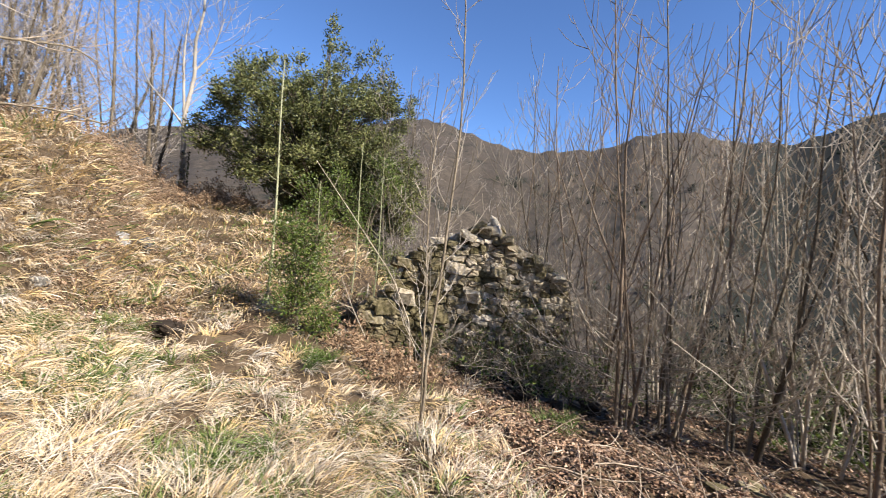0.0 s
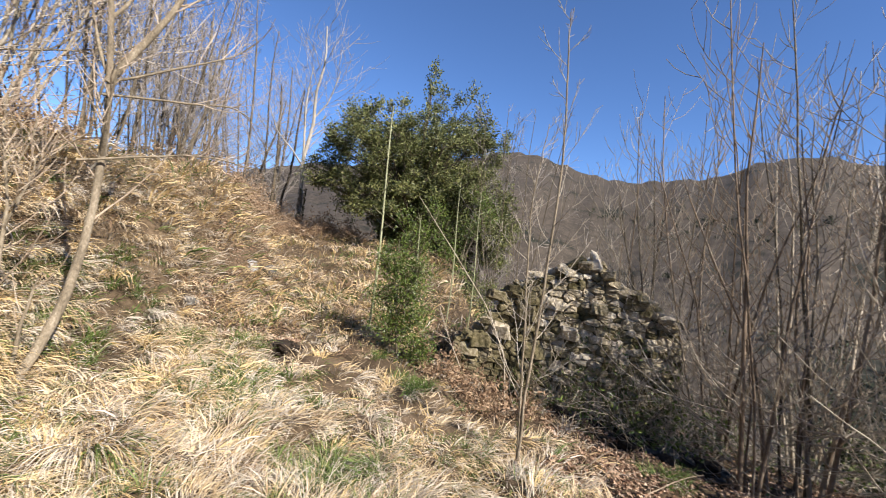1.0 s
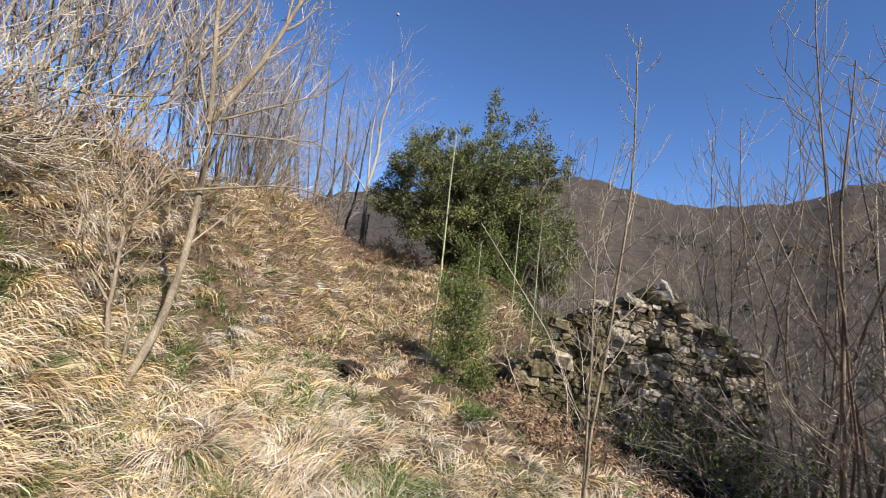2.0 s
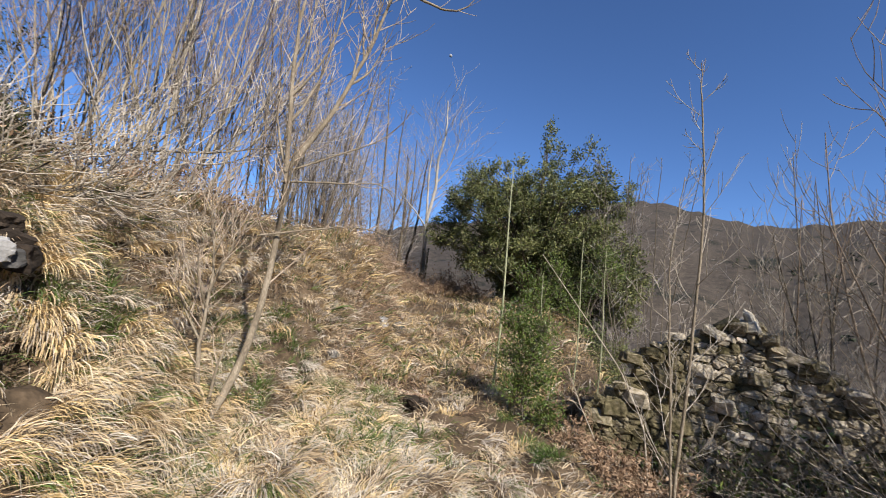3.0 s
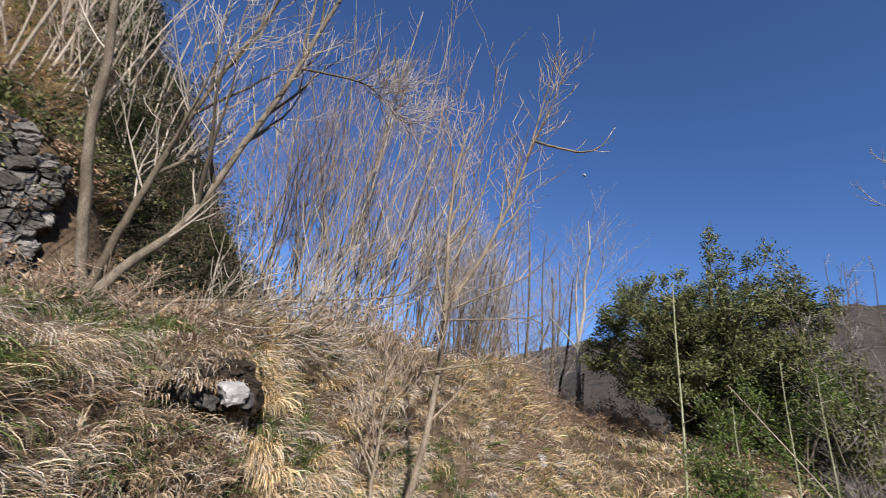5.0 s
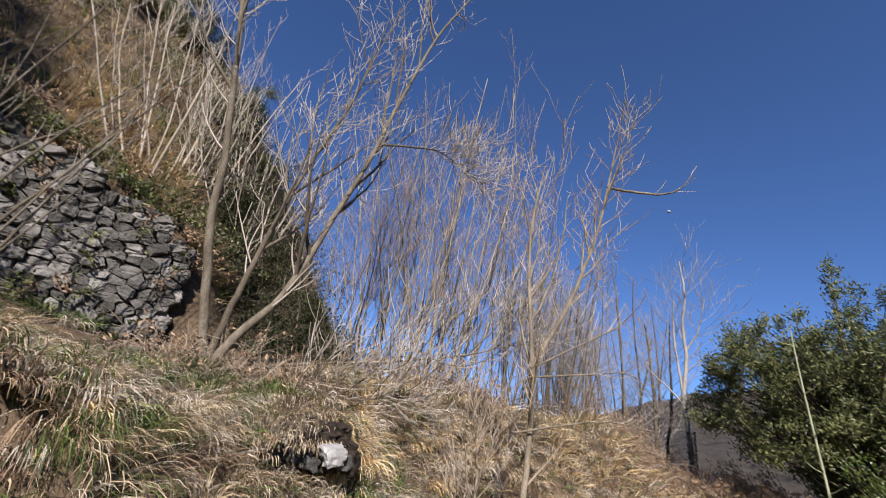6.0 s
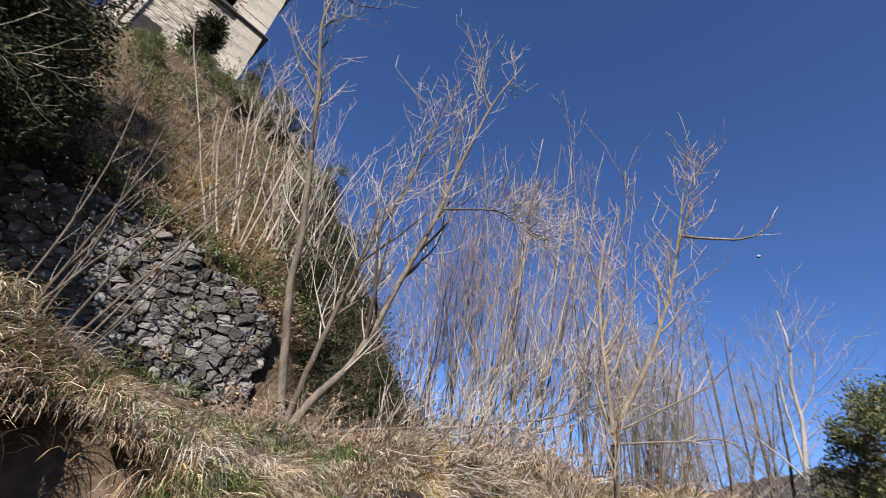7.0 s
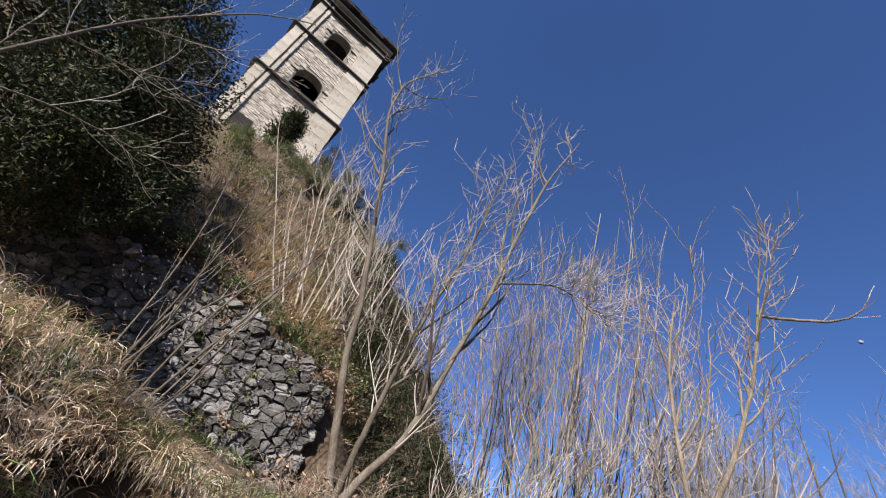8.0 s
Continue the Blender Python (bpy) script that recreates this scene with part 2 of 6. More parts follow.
def ground_z(x, y, worn=True):
    x, y = np.asarray(x, float), np.asarray(y, float)
    r = np.hypot(x, y)
    az = np.degrees(np.arctan2(-x, y))
    # the terrace: falls gently to the right and ahead, the lane climbs between bank and thicket
    right = np.maximum(x, -1.0)
    base = -0.085 * y.clip(-8, 8) - 0.09 * right.clip(-1, 4) - 0.05
    lane = smooth(1.5, -4.5, x) * smooth(5.5, 15.5, y) * 1.75
    base = base + lane + 0.065 * smooth(0.2, -3, x) * y.clip(0, 8)
    # beyond the terrace the ground drops into the valley
    edge = r - (9.5 + (8.3 * smooth(4, 16, az) + 9.7 * smooth(31.5, 38, az)) * smooth(150, 60, az) - 1.0 * smooth(-20, -60, az))
    drop = 0.75 * (np.sqrt(edge ** 2 + 1.0) + edge) / 2
    base = base - np.minimum(drop, 55 + 0.02 * edge)
    # the bank on the left
    foot = np.interp(y, [-9, -3, -1.2, 0, 1.0, 2.4, 4.0, 6.5, 9, 12, 20, 40], [-0.2, -1.1, -1.5, -2.1, -2.75, -3.85, -4.4, -4.9, -5.7, -8.5, -14, -26])
    s = (foot - x) * 0.9
    k = np.interp(y, [-3, -1.2, 0, 1.5, 3, 5, 7, 10, 14], [1.9, 1.9, 1.2, 1.1, 1.3, 1.5, 1.8, 1.1, 0.5])
    sp = (np.sqrt(s ** 2 + 0.09) + s) / 2
    cap = np.interp(y, [-3, 0, 3, 8, 11, 16], [1.35, 1.3, 2.38, 2.52, 1.4, 0.6]) + 0.21 * sp * smooth(4, 1, y) - 0.16 * (sp - 4).clip(0, 60) * smooth(2.5, 5, y)
    rise = k * sp
    bank = -soft_max(-rise, -cap, 0.7)
    bank = bank * smooth(-0.4, 0.3, s)
    z = base + np.maximum(bank, -30) * (s > -0.5)
    # the steep hill of the tower, behind a retaining wall
    hy = y + 0.53
    rh, ah = np.hypot(x, hy), np.degrees(np.arctan2(-x, hy))
    low = np.interp(ah, [60, 72, 80, 86, 89, 92, 95.4, 103, 113, 135, 180], [0, 2, 4, 7, 12, 15.5, 19.0, 21.8, 23.2, 22.5, 20])
    top = np.interp(ah, [60, 68, 74, 80, 86, 92, 99, 109, 117, 126, 140, 180], [0, 4, 11, 19.5, 28, 33.5, 38, 40.2, 39.3, 37.5, 35, 30])
    lift = low + (top - low) * smooth(6.8, 15.0, rh) ** 0.85
    hill = 1.72 + rh.clip(5, 16.5) * np.tan(np.radians(lift)) - 0.15 * (r - 21).clip(0, 400)
    hill = np.where(r > 21, np.maximum(hill, z), hill)
    step = smooth(WALL_X - 0.16, WALL_X - 0.26, x)
    soft = smooth(5.6, 7.4, r)
    walled = smooth(WALL_Y1 + 0.5, WALL_Y1 - 0.1, y)
    behind = (step * walled + soft * (1 - walled)) * smooth(62, 70, az) * smooth(176, 150, az)
    z = z + (soft_max(hill, z, 0.35) - z) * behind
    # the near shoulder of the bank, below the wall
    crest_el = np.interp(ah, [80, 89, 96, 102, 110, 119, 126, 150, 180], [2, 1.5, 1.0, 1.0, 4.0, 8.5, 10.0, 9.5, 8])
    shoulder = 1.73 + 3.5 * np.tan(np.radians(crest_el))
    swell = smooth(1.2, 3.4, rh) * (1 - smooth(4.2, 6.0, rh)) * smooth(86, 100, ah) * smooth(172, 148, ah)
    z = np.maximum(z, z + (shoulder - z) * swell)
    # hollows worn under the turf of the bank
    for hx, hy, hw, deep in HOLLOWS if worn else ():
        z = z - deep * np.exp(-(((x - hx) ** 2 + (y - hy) ** 2) / hw ** 2) ** 2)
    # distance: valley sides and ridges
    el = np.interp(az, RIDGE_AZ, RIDGE_EL)
    crest = 1.6 + 1300 * np.tan(np.radians(el + 0.14 * np.sin(az * 1.9) + 0.08 * np.sin(az * 5.3 + 1)))
    t = np.clip((r - 120) / (1300 - 120), 0, 1.6)
    far = -52 + (crest + 52) * np.where(t < 1, t ** 1.25, 1 - 0.5 * (t - 1))
    far = far + relief(x, y) * smooth(150, 500, r) * (1 - 0.85 * smooth(900, 1300, r))
    z = np.where(r > 120, z + (far - z) * smooth(120, 260, r), z)
    near = 1 - smooth(40, 90, r)
    return z + near * (0.07 * waves(x, y, 1.5, 1) + 0.08 * waves(x, y, 4.1, 2) + 0.075 * waves(x, y, 8.5, 6)) * smooth(0.3, 1.5, r)


def gz(x, y):
    return float(ground_z(x, y))


def meet(az, el, eye):
    """Where a sight line from eye first meets the ground."""
    a, t = radians(az), math.tan(radians(el))
    for d in np.arange(1.0, 40.0, 0.02):
        x, y = eye[0] - math.sin(a) * d, eye[1] + math.cos(a) * d
        if gz(x, y) > eye[2] + t * d:
            break
    return Vector((x, y, gz(x, y)))


def mesh_from(name, verts, faces_flat, sizes, mat, smooth_shade=False):
    """A mesh from arrays: vertices (n, 3), corner indices, corners per face."""
    me = bpy.data.meshes.new(name)
    verts = np.asarray(verts, np.float32)
    faces_flat, sizes = np.asarray(faces_flat, np.int32), np.asarray(sizes, np.int32)
    me.vertices.add(len(verts))
    me.vertices.foreach_set("co", verts.ravel())
    me.loops.add(len(faces_flat))
    me.loops.foreach_set("vertex_index", faces_flat)
    me.polygons.add(len(sizes))
    me.polygons.foreach_set("loop_start", np.r_[0, np.cumsum(sizes)[:-1]].astype(np.int32))
    me.polygons.foreach_set("use_smooth", np.full(len(sizes), smooth_shade))
    me.update(calc_edges=True)
    for one in mat if isinstance(mat, (list, tuple)) else [mat]:
        me.materials.append(one)
    return me


def ground_material():
    m = material("hillside_ground", [(0.25, (0.024, 0.017, 0.010)), (0.45, (0.065, 0.046, 0.027)), (0.6, (0.115, 0.082, 0.050)), (0.8, (0.18, 0.135, 0.085))],
                 scale=1.6, rough=0.95, bump=0.9, bump_scale=14, fine=0.5)
    n, link = m.node_tree.nodes, m.node_tree.links.new
    bsdf = n["Principled BSDF"]
    near = bsdf.inputs["Base Color"].links[0].from_socket
    geo = n.new("ShaderNodeNewGeometry")
    # brown winter woods with darker evergreen patches on the far slopes
    def noise_node(scale, detail, rough=0.6):
        t = n.new("ShaderNodeTexNoise")
        t.inputs["Scale"].default_value, t.inputs["Detail"].default_value, t.inputs["Roughness"].default_value = scale, detail, rough
        link(geo.outputs["Position"], t.inputs["Vector"])
        return t.outputs["Fac"]

    def ramp_node(fac, *stops):
        rp = n.new("ShaderNodeValToRGB")
        el = rp.color_ramp.elements
        el[0].position, el[0].color = stops[0][0], (*stops[0][1], 1)
        el[1].position, el[1].color = stops[-1][0], (*stops[-1][1], 1)
        for p, c in stops[1:-1]:
            el.new(p).color = (*c, 1)
        link(fac, rp.inputs["Fac"])
        return rp.outputs["Color"]

    grain = noise_node(0.11, 9, 0.85)
    brown = ramp_node(grain, (0.32, (0.018, 0.015, 0.011)), (0.5, (0.050, 0.041, 0.031)), (0.68, (0.100, 0.081, 0.061)))
    pines_and_shade = ramp_node(grain, (0.3, (0.006, 0.007, 0.005)), (0.7, (0.022, 0.024, 0.015)))
    stand = ramp_node(noise_node(0.013, 11, 0.82), (0.545, (0, 0, 0)), (0.59, (1, 1, 1)))
    # the eastern slope's shade is painted in, together with its dark evergreens
    where = n.new("ShaderNodeVectorMath")
    where.operation = "DOT_PRODUCT"
    where.inputs[1].default_value = (0.0065, -0.0043, 0)
    link(geo.outputs["Position"], where.inputs[0])
    ragged = n.new("ShaderNodeMath")
    ragged.operation = "MULTIPLY_ADD"
    ragged.inputs[1].default_value = 1.6
    link(noise_node(0.012, 6, 0.7), ragged.inputs[0])
    link(where.outputs["Value"], ragged.inputs[2])
    slope_shade = ramp_node(ragged.outputs[0], (0.70, (0, 0, 0)), (0.78, (1, 1, 1)))
    both = n.new("ShaderNodeMath")
    both.operation = "MAXIMUM"
    link(stand, both.inputs[0])
    link(slope_shade, both.inputs[1])
    woods = n.new("ShaderNodeMix")
    woods.data_type = "RGBA"
    link(both.outputs[0], woods.inputs["Factor"])
    link(brown, woods.inputs[6])
    link(pines_and_shade, woods.inputs[7])
    dist = n.new("ShaderNodeVectorMath")
    dist.operation = "LENGTH"
    link(geo.outputs["Position"], dist.inputs[0])
    mr = n.new("ShaderNodeMapRange")
    mr.inputs["From Min"].default_value, mr.inputs["From Max"].default_value = 22, 60
    link(dist.outputs["Value"], mr.inputs["Value"])
    mixc = n.new("ShaderNodeMix")
    mixc.data_type = "RGBA"
    link(mr.outputs[0], mixc.inputs["Factor"])
    link(near, mixc.inputs[6])
    link(woods.outputs[2], mixc.inputs[7])
    link(mixc.outputs[2], bsdf.inputs["Base Color"])
    relief_bump = n.new("ShaderNodeBump")
    relief_bump.inputs["Strength"].default_value = 0.12
    far_height = n.new("ShaderNodeMath")
    far_height.operation = "MULTIPLY"
    link(grain, far_height.inputs[0])
    link(mr.outputs[0], far_height.inputs[1])
    relief_bump.inputs["Distance"].default_value = 9.0
    link(far_height.outputs[0], relief_bump.inputs["Height"])
    link(bsdf.inputs["Normal"].links[0].from_socket, relief_bump.inputs["Normal"])
    link(relief_bump.outputs["Normal"], bsdf.inputs["Normal"])
    return m


def build_ground():
    segs, r0, r1 = 480, 0.25, 4200.0
    radii = np.r_[np.geomspace(r0, 30, 205), np.geomspace(30, r1, 112)[1:]]
    a = np.linspace(-math.pi, math.pi, segs, endpoint=False)
    rr, aa = np.meshgrid(radii, a, indexing="ij")
    x, y = -np.sin(aa) * rr, np.cos(aa) * rr
    z = ground_z(x, y)
    v = np.stack([x, y, z], -1).reshape(-1, 3)
    v = np.r_[v, [[0, 0, gz(0, 0)]]]
    i, j = np.meshgrid(np.arange(len(radii) - 1), np.arange(segs), indexing="ij")
    k = (j + 1) % segs
    q = np.stack([i * segs + j, i * segs + k, (i + 1) * segs + k, (i + 1) * segs + j], -1).reshape(-1, 4)
    jj = np.arange(segs)
    tri = np.stack([np.full(segs, len(v) - 1), (jj + 1) % segs, jj], -1)
    me = mesh_from("ground", v, np.r_[q.ravel(), tri.ravel()], np.r_[np.full(len(q), 4), np.full(segs, 3)], ground_material(), True)
    return tagged(new("ground", me), "steep hillside of dry straw-coloured grass with far brown wooded ridges", "hillside", kind="structure")


build_ground()


def build_far_evergreens():
    """Dark evergreens scattered on the far slopes: each a loose heap of leafy flakes."""
    g = np.random.default_rng(33)
    count, k = 2600, 30
    az = np.radians(g.uniform(-56, 30, count))
    r = np.sqrt(g.uniform(110.0 ** 2, 800.0 ** 2, count))
    x, y = -np.sin(az) * r, np.cos(az) * r
    stand = waves(x, y, 0.016, 3) + waves(x, y, 0.05, 8) * 0.5 + np.degrees(-az) * 0.02
    keep = stand > g.uniform(0.75, 1.2, count)
    x, y = x[keep], y[keep]
    n = len(x)
    size = g.uniform(2.0, 4.5, (n, 1, 1))
    at = np.stack([x, y, ground_z(x, y)], -1)[:, None] + g.normal(0, 0.36, (n, k, 3)) * size + np.array([0, 0, 1.0]) * size
    v = np.stack([at + g.normal(0, 0.22, (n, k, 3)) * size for _ in range(3)], 2).reshape(-1, 3)
    tagged(new("far_evergreens", mesh_from("far_evergreens", v, np.arange(n * k * 3), np.full(n * k, 3), M_FARPINE)), "dark evergreen trees scattered on the far slopes", "woods", kind="stuff")


build_far_evergreens()


# ---- shared makers ----
def part(name, me, parent, label="", kind=""):
    ob = new(name, me)
    ob.parent = parent
    return tagged(ob, label, kind=kind)


def base_empty(name, place, label, category, group="", kind=""):
    ob = new(name)
    ob.location = place
    ob.empty_display_size = 0.2
    return tagged(ob, label, category, group, kind)


class Tubes:
    """Gathers tapered round tubes into one mesh."""

    def __init__(self):
        self.v, self.f, self.n = [], [], 0

    def add(self, pts, radii, sides=6):
        pts, radii = np.asarray(pts, float), np.asarray(radii, float)
        tang = np.gradient(pts, axis=0)
        tang /= np.linalg.norm(tang, axis=1, keepdims=True) + 1e-9
        ref = np.array([0.31, 0.95, 0.05]) if abs(tang[0, 1]) < 0.8 else np.array([0.95, 0.2, 0.24])
        s = np.cross(tang, ref)
        s /= np.linalg.norm(s, axis=1, keepdims=True) + 1e-9
        b = np.cross(tang, s)
        ang = np.arange(sides) * 2 * np.pi / sides
        ring = pts[:, None] + radii[:, None, None] * (np.cos(ang)[None, :, None] * s[:, None] + np.sin(ang)[None, :, None] * b[:, None])
        m = len(pts)
        i, j = np.meshgrid(np.arange(m - 1), np.arange(sides), indexing="ij")
        k = (j + 1) % sides
        self.v.append(ring.reshape(-1, 3))
        self.f.append((self.n + np.stack([i * sides + j, i * sides + k, (i + 1) * sides + k, (i + 1) * sides + j], -1)).reshape(-1, 4))
        self.n += m * sides

    def mesh(self, name, mat):
        f = np.concatenate(self.f)
        return mesh_from(name, np.concatenate(self.v), f.ravel(), np.full(len(f), 4), mat, True)


def unit(v):
    return v / (np.linalg.norm(v) + 1e-9)


def bough(rng, p, d, length, bend=0.12, lift=0.15, steps=7):
    """A wandering line from p towards d that turns a little upwards."""
    pts = [np.array(p, float)]
    d = unit(np.array(d, float))
    for _ in range(steps):
        d = unit(d + rng.normal(0, bend, 3) + np.array([0, 0, lift / steps * 2]))
        pts.append(pts[-1] + d * length / steps)
    return np.array(pts)


def at_along(pts, t):
    s = t * (len(pts) - 1)
    i = min(int(s), len(pts) - 2)
    return pts[i] + (pts[i + 1] - pts[i]) * (s - i), unit(pts[i + 1] - pts[i])


def side_shoots(rng, tubes, pts, r0, count, length, angle=0.8, start=0.25, level=1, lift=0.25, bend=0.12, sides=4, most_low=True, thin=0.45, least=0.003, stop=1.0):
    """Shoots off a line, shorter towards its tip, with shoots of their own."""
    for n in range(count):
        t = start + (stop - start) * (n + rng.uniform(0, 1)) / count
        p, d = at_along(pts, min(t, 0.985))
        off = unit(np.cross(d, rng.normal(0, 1, 3)))
        way = unit(d * math.cos(angle) + off * math.sin(angle))
        ln = length * (1.1 - 0.75 * t if most_low else 1.0) * rng.uniform(0.5, 1.25)
        r = max(r0 * thin * (1.1 - 0.8 * t), least)
        line = bough(rng, p, way, ln, bend, lift, 5 if level > 0 else 3)
        tubes.add(line, np.linspace(r, max(r * 0.35, least * 0.6), len(line)), sides)
        if level > 0:
            side_shoots(rng, tubes, line, r, max(2, int(count * 0.3)), ln * 0.6, angle, 0.2, level - 1, lift, bend, 3, most_low, thin, least)


def blades(rng, centres, per, length, lean, droop, width, mats, mix, name, spread=0.05, flow=None, greenery=0, joints=3, tilted=0.6, ring=0.9):
    """Curved grass blades around the given roots, as one mesh. mix: the share of each material."""
    n = len(centres) * per
    root = np.repeat(centres, per, axis=0)
    ang = rng.uniform(0, 2 * np.pi, n)
    rad = np.sqrt(rng.uniform(0, 1, n)) * spread
    root = root + np.stack([np.cos(ang) * rad, np.sin(ang) * rad, np.zeros(n) - 0.02], -1)
    tilt = np.repeat(rng.normal(0, tilted, (len(centres), 2)), per, axis=0)
    way = np.stack([np.cos(ang), np.sin(ang)], -1) * ring + tilt + rng.normal(0, 0.22, (n, 2))
    if flow is not None:
        way = way + np.repeat(flow, per, axis=0)
    way = way / (np.linalg.norm(way, axis=1, keepdims=True) + 1e-6)
    ln = length * rng.uniform(0.5, 1.2, n) * np.repeat(rng.uniform(0.65, 1.25, len(centres)), per)
    a = lean * (0.35 + 0.75 * rad / spread) * rng.uniform(0.7, 1.3, n)
    dr = droop * rng.uniform(0.5, 1.3, n)
    w = width * rng.uniform(0.6, 1.3, n) * np.clip(np.hypot(root[:, 0], root[:, 1]) / 4.3, 0.55, 1.1)
    side = np.stack([-way[:, 1], way[:, 0], np.zeros(n)], -1)
    side = side + np.stack([np.zeros(n), np.zeros(n), rng.normal(0, 0.5, n)], -1)
    h = np.concatenate([way, np.zeros((n, 1))], 1)
    rows, pos, cur = [], root, a
    for step in range(joints + 1):
        if step:
            pos = pos + (h * np.sin(cur)[:, None] + np.array([0, 0, 1.0]) * np.cos(cur)[:, None]) * (ln / joints)[:, None]
            cur = np.minimum(cur + dr * 2 / (joints - 1), 2.75)
        rows.append(pos)
    ws = np.interp(np.linspace(0, 1, joints), [0, 0.5, 1], [0.8, 1.0, 0.65])
    v = [rows[k] + s * side * (w * ws[k] / 2)[:, None] for k in range(joints) for s in (-1, 1)] + [rows[joints]]
    v = np.stack(v, 1).reshape(-1, 3)
    b = np.arange(n)[:, None] * (2 * joints + 1)
    quads = np.concatenate([b + 2 * k + np.array([0, 1, 3, 2]) for k in range(joints - 1)], 1)
    tri = b + 2 * joints + np.array([-2, -1, 0])
    flat = np.concatenate([quads, tri], 1).ravel()
    sizes = np.tile([4] * (joints - 1) + [3], n)
    me = mesh_from(name, v, flat, sizes, mats)
    pick = np.repeat(rng.choice(len(mats), len(centres), p=mix), per)
    if greenery:
        lush = waves(centres[:, 0], centres[:, 1], 0.95, 7) > rng.uniform(0.7, 1.4, len(centres))
        pick = np.where(np.repeat(lush, per) & (rng.uniform(0, 1, n) < 0.7), 1, pick)
    pick = np.where(rng.uniform(0, 1, n) < 0.15, rng.choice(len(mats), n, p=mix), pick)
    me.polygons.foreach_set("material_index", np.repeat(pick, joints).astype(np.int32))
    return me


def leaves_mesh(rng, centres, ways, length, width, mat, name, fold=0.3):
    """Pointed leaves folded along the rib."""
    n = len(centres)
    d = ways / (np.linalg.norm(ways, axis=1, keepdims=True) + 1e-9)
    s = np.cross(d, rng.normal(0, 1, (n, 3)))
    s /= np.linalg.norm(s, axis=1, keepdims=True) + 1e-9
    u = np.cross(s, d)
    ln, w = length * rng.uniform(0.6, 1.3, n)[:, None], width * rng.uniform(0.7, 1.2, n)[:, None]
    tip, mid = centres + d * ln, centres + d * ln * 0.45
    v = np.stack([centres, mid + s * w / 2 + u * w * fold, tip, mid - s * w / 2 + u * w * fold], 1).reshape(-1, 3)
    b = np.arange(n)[:, None] * 4
    f = np.concatenate([b + np.array([0, 2, 1]), b + np.array([0, 3, 2])], 1)
    return mesh_from(name, v, f.ravel(), np.full(2 * n, 3), mat)


def stone_meshes(rng, kinds, mat, name="stone"):
    """A few rough block shapes of unit size, to be shared and scaled."""
    out = []
    for _ in range(kinds):
        bm = bmesh.new()
        bmesh.ops.create_cube(bm, size=1.0)
        bmesh.ops.bevel(bm, geom=list(bm.edges), offset=rng.uniform(0.1, 0.22), segments=1, affect="EDGES")
        shear = rng.normal(0, 0.2, (3, 3))
        for v in bm.verts:
            v.co += Vector(rng.normal(0, 0.06, 3)) + Vector(shear @ np.array(v.co)) * 0.8
        me = bpy.data.meshes.new(name)
        bm.to_mesh(me)
        bm.free()
        me.materials.append(mat)
        out.append(me)
    return out


def box_mesh(name, sx, sy, sz, mat, bevel=0.02, wobble=0.0, rng=None):
    bm = bmesh.new()
    bmesh.ops.create_cube(bm, size=1.0)
    for v in bm.verts:
        v.co = Vector((v.co.x * sx, v.co.y * sy, v.co.z * sz))
    if bevel:
        bmesh.ops.bevel(bm, geom=list(bm.edges), offset=bevel, segments=1, affect="EDGES")
    if wobble:
        for v in bm.verts:
            v.co += Vector(rng.normal(0, wobble, 3))
    me = bpy.data.meshes.new(name)
    bm.to_mesh(me)
    bm.free()
    me.materials.append(mat)
    return me


# ---- the bell tower on the hill ----
TOWER_AZ, TOWER_D = 119.45, 17.0


def arched_panel(name, x0, x1, z0, z1, openings, depth, mat):
    """A wall panel with arched openings right through it. openings: centre, half width, sill, spring height."""
    xs = {x0, x1}
    for cx, hw, sill, spring in openings:
        xs |= {round(cx + hw * math.sin(a), 3) for a in np.linspace(-math.pi / 2, math.pi / 2, 13)}
    xs = sorted(xs)
    bm = bmesh.new()
    cache = {}

    def vert(x, z):
        key = (round(x, 4), round(z, 4))
        if key not in cache:
            cache[key] = bm.verts.new((x, 0, z))
        return cache[key]

    def top(o, x):
        cx, hw, sill, spring = o
        return spring + math.sqrt(max(hw * hw - (x - cx) ** 2, 0)) * 0.8

    for a, b in zip(xs[:-1], xs[1:]):
        za, zb = z0, z0
        for o in sorted((o for o in openings if abs((a + b) / 2 - o[0]) < o[1]), key=lambda q: q[2]):
            bm.faces.new([vert(a, za), vert(b, zb), vert(b, o[2]), vert(a, o[2])])
            za, zb = top(o, a), top(o, b)
        bm.faces.new([vert(a, za), vert(b, zb), vert(b, z1), vert(a, z1)])
    geom = bmesh.ops.extrude_face_region(bm, geom=list(bm.faces))["geom"]
    for v in geom:
        if isinstance(v, bmesh.types.BMVert):
            v.co.y += depth
    bmesh.ops.recalc_face_normals(bm, faces=bm.faces)
    me = bpy.data.meshes.new(name)
    bm.to_mesh(me)
    bm.free()
    me.materials.append(mat)
    return me


